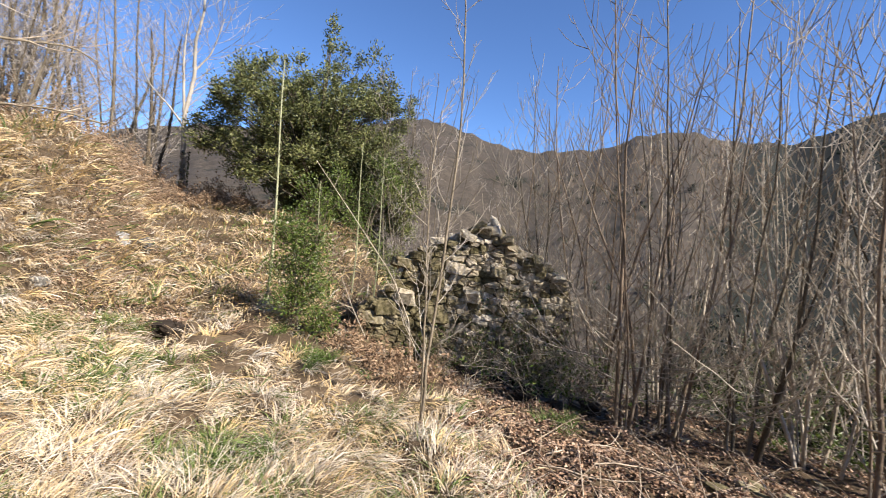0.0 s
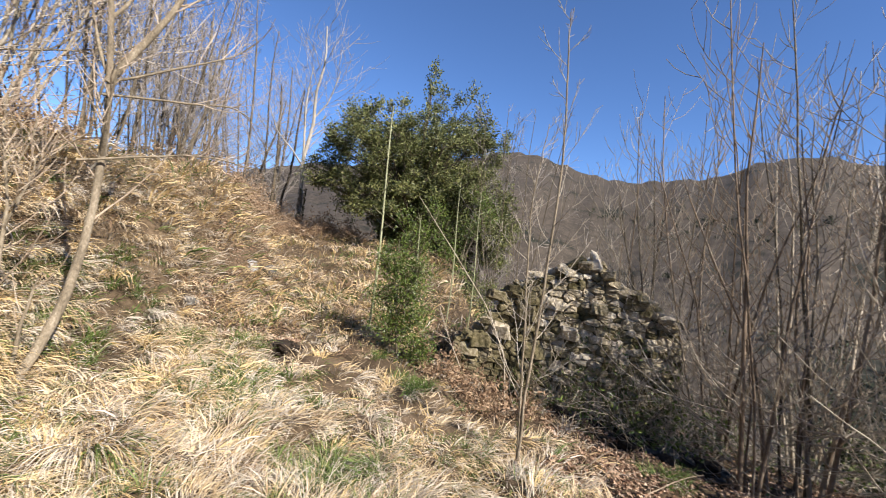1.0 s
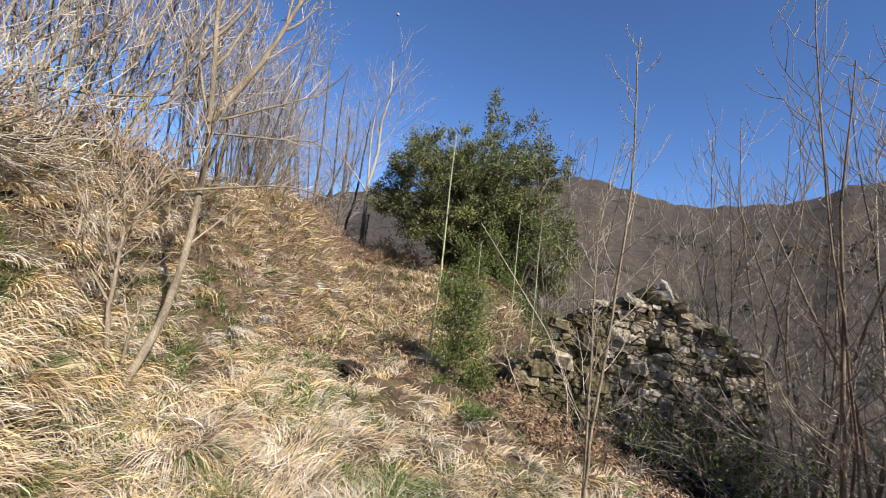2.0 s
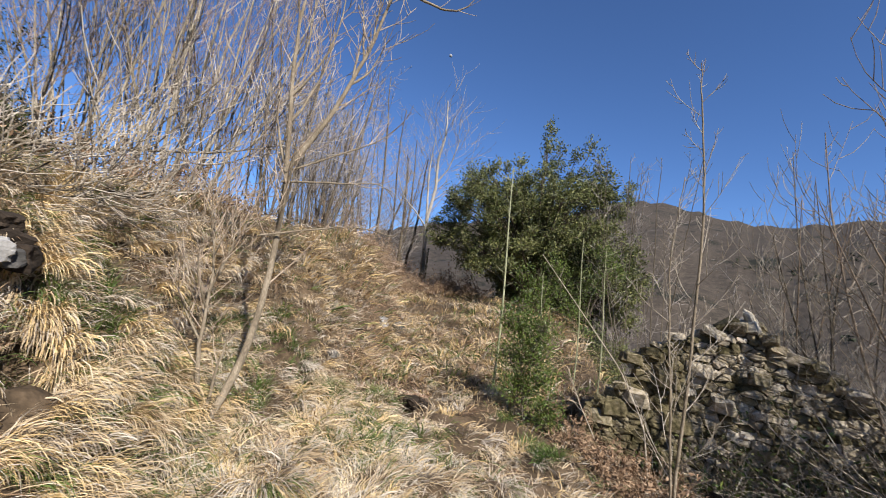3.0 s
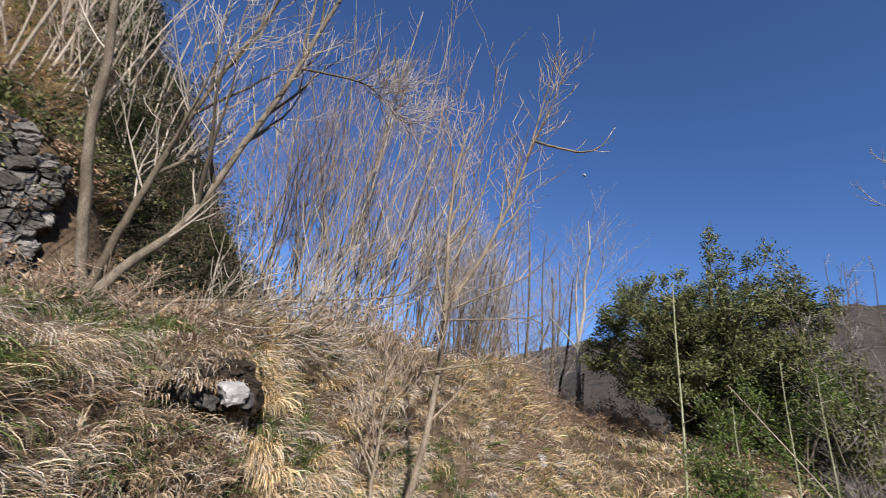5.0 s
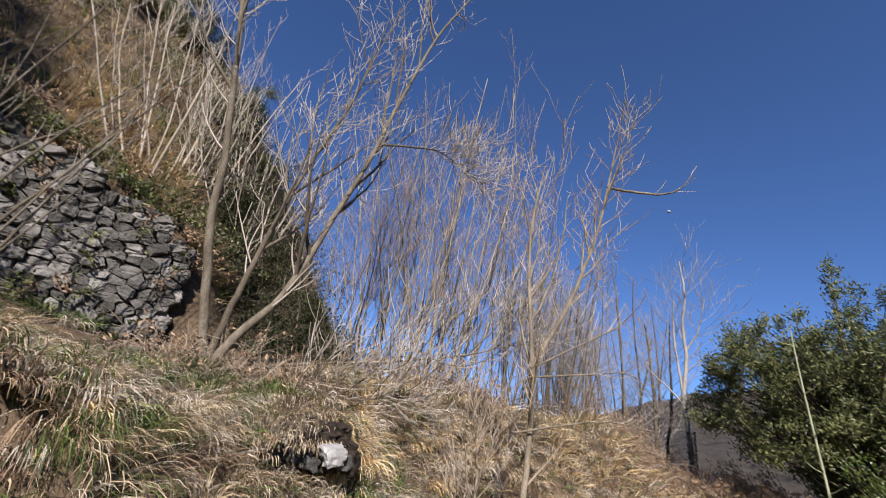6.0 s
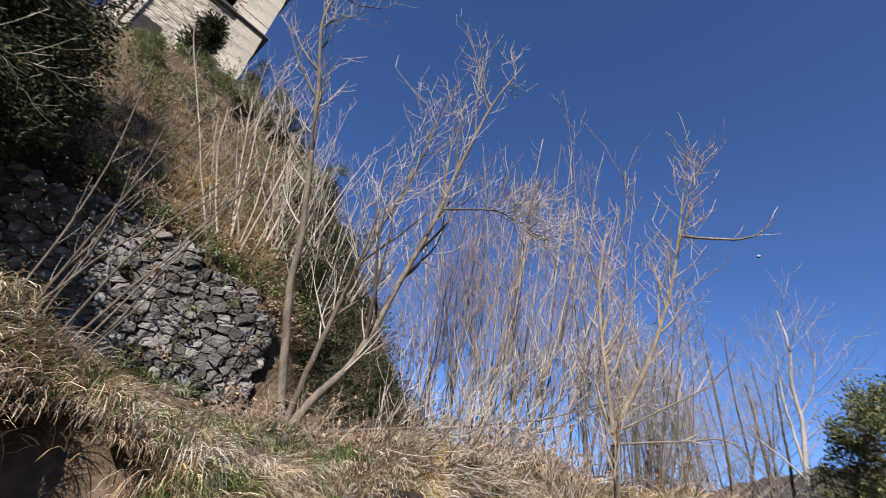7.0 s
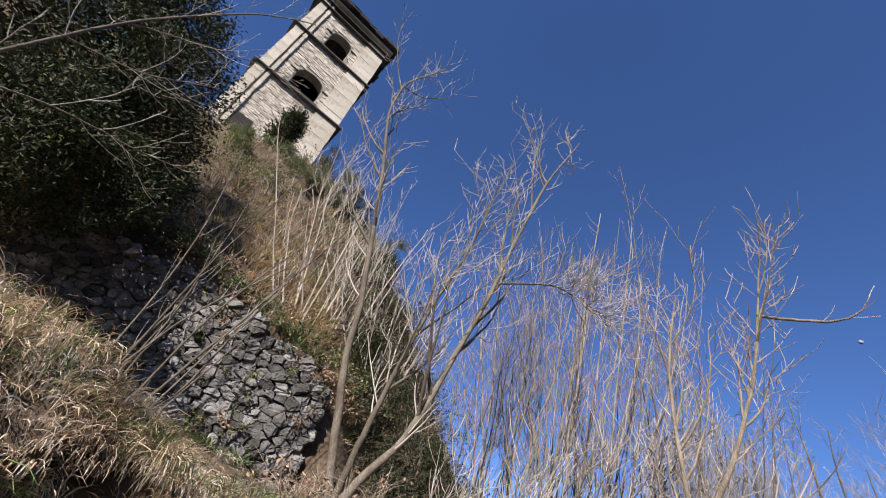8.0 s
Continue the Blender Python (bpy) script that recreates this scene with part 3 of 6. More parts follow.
def build_tower():
    rng = np.random.default_rng(5)
    root = base_empty("bell_tower", (0, 0, 0), "old grey stone bell tower with arched openings on the hilltop", "bell tower")
    root.matrix_world = Matrix.Translation(polar(TOWER_AZ, TOWER_D, 0)) @ Matrix.Rotation(radians(115.25), 4, "Z")
    w, z0, z1 = 2.32, 12.5, 28.0
    low, high = (-0.05, 0.76, 19.55, 20.75), (-0.1, 0.66, 23.75, 25.2)

    def place(ob, x, y, z, turn=0):
        ob.matrix_local = Matrix.Translation((x, y, z)) @ Matrix.Rotation(radians(turn), 4, "Z")
        return ob

    front = place(part("wall", arched_panel("wall", -w + 0.05, w - 0.05, z0, z1, [low, high], 0.55, M_MORTAR), root), 0, 0.0, 0)
    side = [(0.0, 0.76, 19.55, 20.75), (0.0, 0.66, 23.75, 25.2)]
    place(part("wall", arched_panel("wall", -w + 0.05, w - 0.05, z0, z1, side, 0.55, M_TOWER), root), -w + 0.05, w, 0, -90)
    place(part("wall", arched_panel("wall", -w + 0.05, w - 0.05, z0, z1, [], 0.55, M_TOWER), root), w - 0.05, w, 0, 90)
    place(part("wall", arched_panel("wall", -w + 0.05, w - 0.05, z0, z1, [], 0.55, M_TOWER), root), 0, 2 * w, 0, 180)
    # floors coloured near-black for the shade inside the belfry
    place(part("belfry_floor", box_mesh("belfry_floor", 4.0, 4.0, 0.2, M_INNER_SHADE, 0.01), root), 0, w, 19.4)
    place(part("belfry_floor", box_mesh("belfry_floor", 4.0, 4.0, 0.2, M_INNER_SHADE, 0.01), root), 0, w, 23.6)
    # corner pilasters of dressed blocks
    for x, wide in ((-w + 0.22, 0.48), (-w + 0.66, 0.17), (w - 0.6, 1.26)):
        column = part("pilaster", box_mesh("pilaster", wide - 0.08, 0.2, z1 - z0, M_MORTAR, 0.01), root)
        column.matrix_local = Matrix.Translation((x, 0.01, (z0 + z1) / 2))
        z = z0
        while z < z1 - 0.05:
            h = min(rng.uniform(0.45, 0.85), z1 - z)
            b = part("quoin", box_mesh("quoin", wide + rng.uniform(-0.03, 0.03), 0.28, h - 0.004, M_DRESSED, 0.005, 0.003, rng), column)
            place(b, 0, rng.uniform(-0.008, 0.008), z + h / 2 - (z0 + z1) / 2)
            z += h
    # string courses, doubled at the storeys, and the cornice
    for z, out, h in ((19.3, 0.26, 0.1), (23.55, 0.26, 0.1), (26.75, 0.26, 0.09), (27.25, 0.28, 0.09), (27.75, 0.3, 0.2)):
        place(part("string_course", box_mesh("string_course", 2 * w + 2 * out, 2 * w + 2 * out, h, M_SLATE if z < 27.5 else M_DRESSED, 0.02), root), 0, w, z)
    for cx, hw, sill, spring in (low, high):
        place(part("window_sill", box_mesh("window_sill", 2 * hw + 0.5, 0.3, 0.1, M_SLATE, 0.015), front, "dark stone sill"), cx, 0.0, sill - 0.05)
        for s in (-1, 1):
            place(part("impost", box_mesh("impost", 0.4, 0.16, 0.06, M_SLATE, 0.01), front), cx + s * (hw + 0.2), 0.0, spring)
    # low rail in the lower opening
    for k in range(7):
        place(part("rail_bar", box_mesh("rail_bar", 0.05, 0.05, 0.5, M_WOOD, 0.006), front, "thin weathered bar"), low[0] - 0.5 + k * 0.165, 0.35, low[2] + 0.25)
    bed = place(part("roof_bed", box_mesh("roof_bed", 2 * w + 0.3, 2 * w + 0.3, 0.2, M_SLATE, 0.02), root), 0, w, 27.98)
    # ragged roof of stone slabs on a low pyramid
    for level in range(4):
        half = w + 0.52 - level * 0.62
        if half < 0.4:
            break
        n = max(3, int(2 * half / 0.62))
        for edge in range(4):
            for k in range(n):
                s = part("roof_slab", box_mesh("roof_slab", 2 * half / n * 1.04, 0.95, 0.19, M_SLATE, 0.015, 0.02, rng), bed)
                m = Matrix.Translation((0, 0, 0.12 + level * 0.2)) @ Matrix.Rotation(edge * math.pi / 2, 4, "Z")
                s.matrix_local = m @ Matrix.Translation((-half + (k + 0.5) * 2 * half / n, -half + 0.42 + rng.uniform(-0.1, 0.1), rng.uniform(0, 0.05))) @ Matrix.Rotation(radians(14), 4, "X")
    # rubble facing between the pilasters
    v, f = [], []
    z = z0
    while z < 26.7:
        h = rng.uniform(0.09, 0.18)
        x = -w + 0.72
        while x < w - 1.2:
            wd = rng.uniform(0.12, 0.32)
            inside = any(abs(x + wd / 2 - c[0]) < c[1] + wd / 2 and c[2] - h < z < c[3] + (c[1] * 0.85 if abs(x + wd / 2 - c[0]) < c[1] * 0.75 else 0.35) for c in (low, high))
            if not inside:
                out = rng.uniform(-0.022, 0.012)
                xs, zs = (x + 0.006, x + wd - 0.006), (z + 0.006, z + h - 0.006)
                b = len(v)
                v += [(xs[i] + rng.normal(0, 0.008), y, zs[k] + rng.normal(0, 0.008)) for y in (0.05, out - 0.03) for i, k in ((0, 0), (1, 0), (1, 1), (0, 1))]
                f += [(b + 4, b + 5, b + 6, b + 7), (b, b + 1, b + 5, b + 4), (b + 1, b + 2, b + 6, b + 5), (b + 2, b + 3, b + 7, b + 6), (b + 3, b, b + 4, b + 7)]
            x += wd
        z += h
    part("rubble_facing", mesh_from("rubble_facing", v, np.array(f).ravel(), np.full(len(f), 4), M_TOWER), front, kind="stuff")
    # near-black slab low on the shaft paints the shade of a small square opening
    place(part("niche_shade", box_mesh("niche_shade", 0.8, 0.1, 0.9, M_INNER_SHADE, 0.01), front, "near-black slab standing for the shade in a square opening"), -1.1, -0.02, 15.6)
    return root


build_tower()


# ---- dry stone walls ----
def cell(points, k, near, span):
    """The convex patch of the plane that lies nearest to point k."""
    p = points[k]
    poly = [(p[0] + sx * span, p[1] + sz * span) for sx, sz in ((-1, -1), (1, -1), (1, 1), (-1, 1))]
    for q in points[near]:
        d = q - p
        c = (p + q) @ d / 2
        out = []
        for m in range(len(poly)):
            s, e = poly[m - 1], poly[m]
            fs, fe = s[0] * d[0] + s[1] * d[1] - c, e[0] * d[0] + e[1] * d[1] - c
            if (fs < 0) != (fe < 0):
                t = fs / (fs - fe)
                out.append((s[0] + (e[0] - s[0]) * t, s[1] + (e[1] - s[1]) * t))
            if fe < 0:
                out.append(e)
        poly = out
    return np.array(poly)


def rubble_face(root, rng, a, b, base, top, size, mat, mat_joined, proud=0.035, gap=0.012, squash=1.3, drop=0.2, singles=300, depth=0.2):
    """Irregular stones fitted together over the upright face a-b, each a block with a domed front."""
    a, b = Vector(a), Vector(b)
    along = (b - a).normalized()
    outward = Vector((along.y, -along.x, 0))
    length = (b - a).length
    ts = np.linspace(0, 1, 30)
    low, high = min(base(t) for t in ts), max(top(t) for t in ts)
    rows = []
    z = low - size
    while z < high + size:
        h = size / squash * rng.uniform(0.7, 1.3)
        u = -size
        while u < length + size:
            w = size * rng.uniform(0.6, 1.45)
            rows.append((u + w / 2, z + h / 2 + rng.normal(0, h * 0.16)))
            u += w
        z += h
    pts = np.array(rows) * np.array([1, squash])
    pts = pts[rng.uniform(0, 1, len(pts)) > drop]
    made, joined, faces, sizes, count = 0, [], [], [], 0
    order = np.argsort(-pts[:, 0] + 0 * pts[:, 1])
    for k in order:
        u, z = pts[k, 0], pts[k, 1] / squash
        t = u / length
        if not 0 <= t <= 1 or z < base(t) - 0.05 or z > top(t) - size * 0.3:
            continue
        near = np.argsort(((pts - pts[k]) ** 2).sum(1))[1:15]
        poly = cell(pts, k, near, size * 1.1)
        if len(poly) < 3:
            continue
        poly = poly / np.array([1, squash])
        poly[:, 0] = poly[:, 0].clip(0, length)
        mid = poly.mean(0)
        span = np.abs(poly - mid).max()
        poly = mid + (poly - mid) * max(0.6, 1 - gap / (span + 1e-6) * rng.uniform(0.7, 1.8))
        # knock the corners off
        cut = rng.uniform(0.06, 0.2)
        ring = np.concatenate([np.stack([poly * (1 - cut) + np.roll(poly, -1, 0) * cut, poly * cut + np.roll(poly, -1, 0) * (1 - cut)], 1)]).reshape(-1, 2)
        out = rng.normal(0, proud * 0.6)
        dome = proud * rng.uniform(0.6, 1.5)
        tilt = rng.normal(0, 0.13, 2)
        verts = []
        for shrink, y in ((0.94, -depth), (1.0, -0.005), (0.92, dome * 0.55), (0.55, dome * rng.uniform(0.4, 1.0))):
            for q in ring:
                w = mid + (q - mid) * shrink + rng.normal(0, 0.010, 2)
                push = out + y + (w - mid) @ tilt * (y > -0.1) + rng.normal(0, 0.004)
                p = a + along * float(w[0]) + outward * float(push + rng.normal(0, 0.006))
                verts.append((p.x, p.y, float(w[1])))
        m = len(ring)
        fs = [[r * m + i, r * m + (i + 1) % m, (r + 1) * m + (i + 1) % m, (r + 1) * m + i] for r in range(3) for i in range(m)] + [[3 * m + i for i in range(m)]]
        if made < singles:
            ob = new("stone", mesh_from("stone", verts, [i for f in fs for i in f], [len(f) for f in fs], mat))
            ob.parent = root
            made += 1
        else:
            joined += verts
            faces += [i + count for f in fs for i in f]
            sizes += [len(f) for f in fs]
            count += len(verts)
    if joined:
        part("stonework", mesh_from("stonework", joined, faces, sizes, mat_joined), root, kind="stuff")


def loose_stone(root, rng, shapes, p, w, d, h, tumble=0.25):
    ob = new("stone", shapes[rng.integers(len(shapes))])
    ob.parent = root
    ob.matrix_local = Matrix.Translation(p) @ Euler(rng.normal(0, tumble, 3)).to_matrix().to_4x4() @ Matrix.Diagonal((w, d, h, 1))


def build_ruin():
    rng = np.random.default_rng(11)
    root = base_empty("ruined_wall", (0, 0, 0), "crumbling mossy dry stone wall with a jagged top and brambles", "stone wall")
    a, b = polar(10.5, 6.9), polar(-17.5, 7.7)
    top = lambda t: float(np.interp(t, [0, 0.06, 0.14, 0.17, 0.28, 0.34, 0.42, 0.5, 0.55, 0.62, 0.66, 0.8, 0.94, 1.0], [0.1, 0.3, 0.5, 0.95, 1.2, 1.42, 1.45, 1.62, 1.72, 1.62, 1.42, 1.22, 0.85, 0.45]))
    base = lambda t: gz(*(Vector(a).lerp(Vector(b), t))[:2]) - 0.12
    rubble_face(root, rng, a, b, base, top, 0.16, M_MOSS, M_MOSS, 0.03, 0.007, 1.75, 0.16, 290, 0.22)
    odd = stone_meshes(rng, 6, M_MOSS)
    # capping stones along the broken top
    for t in np.linspace(0.05, 0.99, 30):
        p = a.lerp(b, float(t))
        for _ in range(rng.integers(1, 3)):
            loose_stone(root, rng, odd, (p.x + rng.normal(0, 0.04), p.y + rng.uniform(-0.03, 0.3), top(t) - rng.uniform(0.02, 0.1)), rng.uniform(0.13, 0.27), 0.26, rng.uniform(0.08, 0.15), 0.22)
    # larger blocks in the face, and the pale stone on the peak
    for t, z, w, h in ((0.13, 0.2, 0.36, 0.3), (0.07, 0.05, 0.3, 0.2), (0.2, 0.42, 0.32, 0.22), (0.3, 0.72, 0.3, 0.24), (0.42, 0.95, 0.3, 0.18), (0.35, 0.15, 0.34, 0.24), (0.5, 0.5, 0.3, 0.2), (0.62, 0.9, 0.28, 0.2)):
        p = a.lerp(b, t)
        loose_stone(root, rng, odd, (p.x, p.y + 0.05, z), w, 0.34, h, 0.08)
    p = a.lerp(b, 0.57)
    loose_stone(root, rng, stone_meshes(rng, 1, M_TOWER), (p.x, p.y + 0.05, 1.62), 0.3, 0.26, 0.2, 0.1)
    loose_stone(root, rng, stone_meshes(rng, 1, M_TOWER), (p.x + 0.02, p.y + 0.05, 1.74), 0.17, 0.17, 0.16, 0.15)
    # rubble core behind the facing
    core_a, core_b = a + Vector((0, 0.32, 0)), b + Vector((0, 0.32, 0))
    bm = bmesh.new()
    rows = []
    for t in np.linspace(0.0, 1, 28):
        p = core_a.lerp(core_b, t)
        zt, zb = top(t) - 0.1, base(t) - 0.3
        rows.append([bm.verts.new((p.x, p.y - 0.24, zb)), bm.verts.new((p.x, p.y - 0.24, zt - 0.05)), bm.verts.new((p.x, p.y + 0.3, zt - 0.03)), bm.verts.new((p.x, p.y + 0.45, zb))])
    for r, s in zip(rows[:-1], rows[1:]):
        for i in range(4):
            bm.faces.new([r[i], r[(i + 1) % 4], s[(i + 1) % 4], s[i]])
    bm.faces.new(rows[0])
    bm.faces.new(rows[-1][::-1])
    bmesh.ops.recalc_face_normals(bm, faces=bm.faces)
    me = bpy.data.meshes.new("core")
    bm.to_mesh(me)
    bm.free()
    me.materials.append(M_CORE)
    part("core", me, root, "earth and rubble fill")
    return root


build_ruin()


def build_retaining():
    rng = np.random.default_rng(12)
    root = base_empty("retaining_wall", (0, 0, 0), "grey dry stone retaining wall holding the grassy hillside", "stone wall")
    a, b = Vector((WALL_X, WALL_Y0, 0)), Vector((WALL_X, WALL_Y1, 0))
    at = lambda t: WALL_Y0 + t * (WALL_Y1 - WALL_Y0)
    top = lambda t: float(np.interp(at(t), [-6, -3.3, -2.1, -1.2, -0.75], [5.05, 4.86, 4.5, 4.05, 3.8])) + 0.06 * math.sin(t * 31)
    base = lambda t: gz(WALL_X + 0.3, at(t)) - 0.1
    rubble_face(root, rng, a, b, base, top, 0.17, M_STONE, M_STONE_JOINED, 0.03, 0.006, 1.55, 0.24, 300, 0.2)
    me = box_mesh("core", 0.3, WALL_Y1 - WALL_Y0 - 0.2, 2.6, M_EARTH_SHADE, 0.03)
    ob = part("core", me, root, "dark earth fill")
    ob.location = (WALL_X - 0.3, (WALL_Y0 + WALL_Y1) / 2, 2.4)
    return root


build_retaining()


# ---- trees and shrubs ----
EARLY, MIDDLE, LATE = np.array([0, 0, 1.6]), np.array([-0.167, -0.409, 1.712]), np.array([-0.054, -0.541, 1.756])


def sight(az, el, d, eye=EARLY):
    """A place by its bearing, height angle and distance from a stand on the walk."""
    return eye + np.array(polar(az, d, d * math.tan(radians(el))))


def on_ground(az, d):
    p = polar(az, d)
    return Vector((p.x, p.y, gz(p.x, p.y)))


def coppice(place, count, height, fan, mat, seed, label, name="hazel_coppice", radius=0.03, twig_len=0.7, shoots=7, foot=0.35, toward=(0, 0), group="coppices", level=1, lift=0.35, category="shrub", least=0.004, shortest=0.6, taper=0.3, start=0.25, angle=0.55, twig=None, bend=0.05, low=0, even=False, thin=0.36, stop=0.97):
    rng = np.random.default_rng(seed)
    root = base_empty(name, (place[0], place[1], gz(*place) - 0.05), label, category, group)
    for _ in range(count):
        tw = Tubes()
        a = rng.uniform(0, 2 * np.pi)
        q = np.sqrt(rng.uniform(0, 1))
        p = np.array([np.cos(a) * q * foot, np.sin(a) * q * foot, 0])
        p[2] = gz(place[0] + p[0], place[1] + p[1]) - gz(*place) - 0.03
        d = np.array([np.cos(a) * q * fan + toward[0], np.sin(a) * q * fan + toward[1], 1.0])
        h = height * rng.uniform(shortest, 1.05)
        line = bough(rng, p, d, h, bend, lift, 10)
        r = radius * rng.uniform(0.5, 1.25)
        t = Tubes()
        t.add(line, np.linspace(r, max(least, r * taper), len(line)), 6)
        stem = part("stem", t.mesh("stem", mat), root)
        side_shoots(rng, tw, line, r, shoots, twig_len, angle, start, level, 0.55, 0.09, 3, not even, thin, least, stop)
        part("twig_spray", tw.mesh("twig_spray", twig or M_FINE), stem, kind="stuff")
    # long low branches that arch out and turn up at the tip
    for _ in range(low):
        a = rng.uniform(np.pi * 0.75, np.pi * 1.75)
        line = bough(rng, (rng.normal(0, 0.12), rng.normal(0, 0.12), rng.uniform(0.15, 1.6)), (np.cos(a), np.sin(a), rng.uniform(-0.05, 0.5)), rng.uniform(1.0, 2.4), 0.09, 0.5, 8)
        r = rng.uniform(0.006, 0.012)
        t = Tubes()
        t.add(line, np.linspace(r, 0.004, len(line)), 5)
        side_shoots(rng, t, line, r, 6, 0.6, 0.8, 0.2, 1, 0.5, 0.12, 3, least=0.0042)
        part("low_branch", t.mesh("low_branch", M_PALETWIG), root)
    return root


def seen_at(az, d, eye=None):
    p = sight(az, 0, d, LATE if eye is None else eye)
    return (p[0], p[1])


def across(az, amount):
    """A lean of that amount to the right, seen from where the walk begins."""
    return (math.cos(radians(az)) * amount, math.sin(radians(az)) * amount)


# the thicket on the terrace beside the ruin
THICKET = [(2.55, 5.75, 4, 6.6, 0.08, M_RUSTBARK), (3.15, 5.7, 5, 6.8, 0.12, M_RUSTBARK), (3.9, 5.4, 7, 6.5, 0.2, M_BARK), (4.8, 5.2, 9, 6.5, 0.26, M_PALE), (2.2, 8.1, 7, 5.6, 0.18, M_BARK), (1.55, 8.5, 4, 5.0, 0.18, M_RUSTBARK), (3.9, 7.0, 5, 7.0, 0.22, M_PALE),
           (5.6, 4.6, 8, 6.2, 0.28, M_BARK), (5.4, 6.4, 6, 7.0, 0.26, M_PALE), (3.0, 7.4, 6, 6.2, 0.22, M_RUSTBARK), (6.8, 5.6, 5, 7.0, 0.28, M_BARK), (4.1, 3.75, 2, 5.2, 0.10, M_RUSTBARK), (6.2, 3.8, 7, 6.0, 0.28, M_BARK), (3.5, 6.4, 4, 6.6, 0.12, M_BARK)]
for n, (x, y, c, h, fan, bark) in enumerate(THICKET):
    coppice((x, y), c, h, fan, bark, 100 + n, "leafless multi-stemmed hazel thicket beside the ruined wall", shoots=12, twig_len=0.95, radius=0.025 if x < 5 else 0.022, group="thicket shrubs", angle=0.95, start=0.08, least=0.0060, foot=0.3, taper=0.18, lift=0.4, bend=0.06, even=True, low=14 if x < 3.2 else 9 if y < 6 else 3, twig=M_PALETWIG if n % 3 else M_TWIG, toward=across(-30, -0.05))

# the fan of bare shoots on the crest of the bank
coppice(seen_at(61.0, 9.2), 46, 7.5, 0.42, M_YELLOW, 201, "dense fan of upright leafless shoots on the grassy crest", foot=0.75, radius=0.019, shoots=13, twig_len=0.75, even=True, lift=0.4, twig=M_FINE, least=0.0044, toward=across(62, 0.10), shortest=0.62, taper=0.4, angle=0.8, stop=0.9)
coppice(seen_at(67.5, 9.4), 24, 7.3, 0.3, M_YELLOW, 205, "upright leafless shoots on the grassy crest", foot=0.7, radius=0.019, shoots=13, twig_len=0.75, even=True, lift=0.35, angle=0.8, twig=M_TWIG, least=0.0042, shortest=0.62, taper=0.4, stop=0.9)
coppice(seen_at(74, 9.0), 11, 6.0, 0.3, M_BARK, 210, "leafless shoots where the crest meets the steep slope", foot=0.7, radius=0.020, shoots=16, twig_len=0.9, least=0.0044, taper=0.3, even=True, angle=0.85)
coppice(seen_at(53, 10.8), 24, 6.0, 0.3, M_BARK, 202, "leafless shoots behind the grassy crest", foot=0.9, radius=0.020, shoots=16, twig_len=1.1, least=0.0055, taper=0.35, angle=0.9, twig=M_GREYTWIG)
coppice(seen_at(46, 12.5), 20, 5.4, 0.3, M_BARK, 206, "leafless shoots behind the grassy crest", foot=1.0, radius=0.020, shoots=16, twig_len=1.2, least=0.0065, taper=0.35, angle=0.95, twig=M_GREYTWIG)
# pale shoots above the retaining wall
PALE_SHOOTS = [(100.9, 8.3, 8, 4.4, 0.42, 203, "pale leafless shoots above the retaining wall", -0.2), (94.5, 9.8, 13, 5.0, 0.5, 204, "pale leafless shoots on the steep hillside", -0.2), (88, 9.4, 12, 5.2, 0.5, 207, "pale leafless shoots on the steep hillside", -0.15),
               (104, 12.6, 10, 4.0, 0.5, 208, "pale leafless shoots below the bell tower", -0.1), (98, 8.8, 6, 4.2, 0.35, 211, "pale leafless shoots above the retaining wall", -0.1)]
for az, d, c, h, fan, seed, label, lean in PALE_SHOOTS:
    coppice(seen_at(az, d), c, h, fan, M_PALE, seed, label, foot=0.5, radius=0.020, shoots=8, twig_len=0.7, even=True, angle=0.75, toward=across(az, lean), least=0.0046, twig=M_PALETWIG, taper=0.35, bend=0.05)
coppice(seen_at(113, 5.4), 11, 3.9, 0.16, M_BARK, 209, "thin grey shoots leaning across the retaining wall", foot=0.4, radius=0.016, shoots=6, twig_len=0.5, level=0, toward=across(112, 0.2), lift=0.1, least=0.003, taper=0.4, twig=M_GREYTWIG)


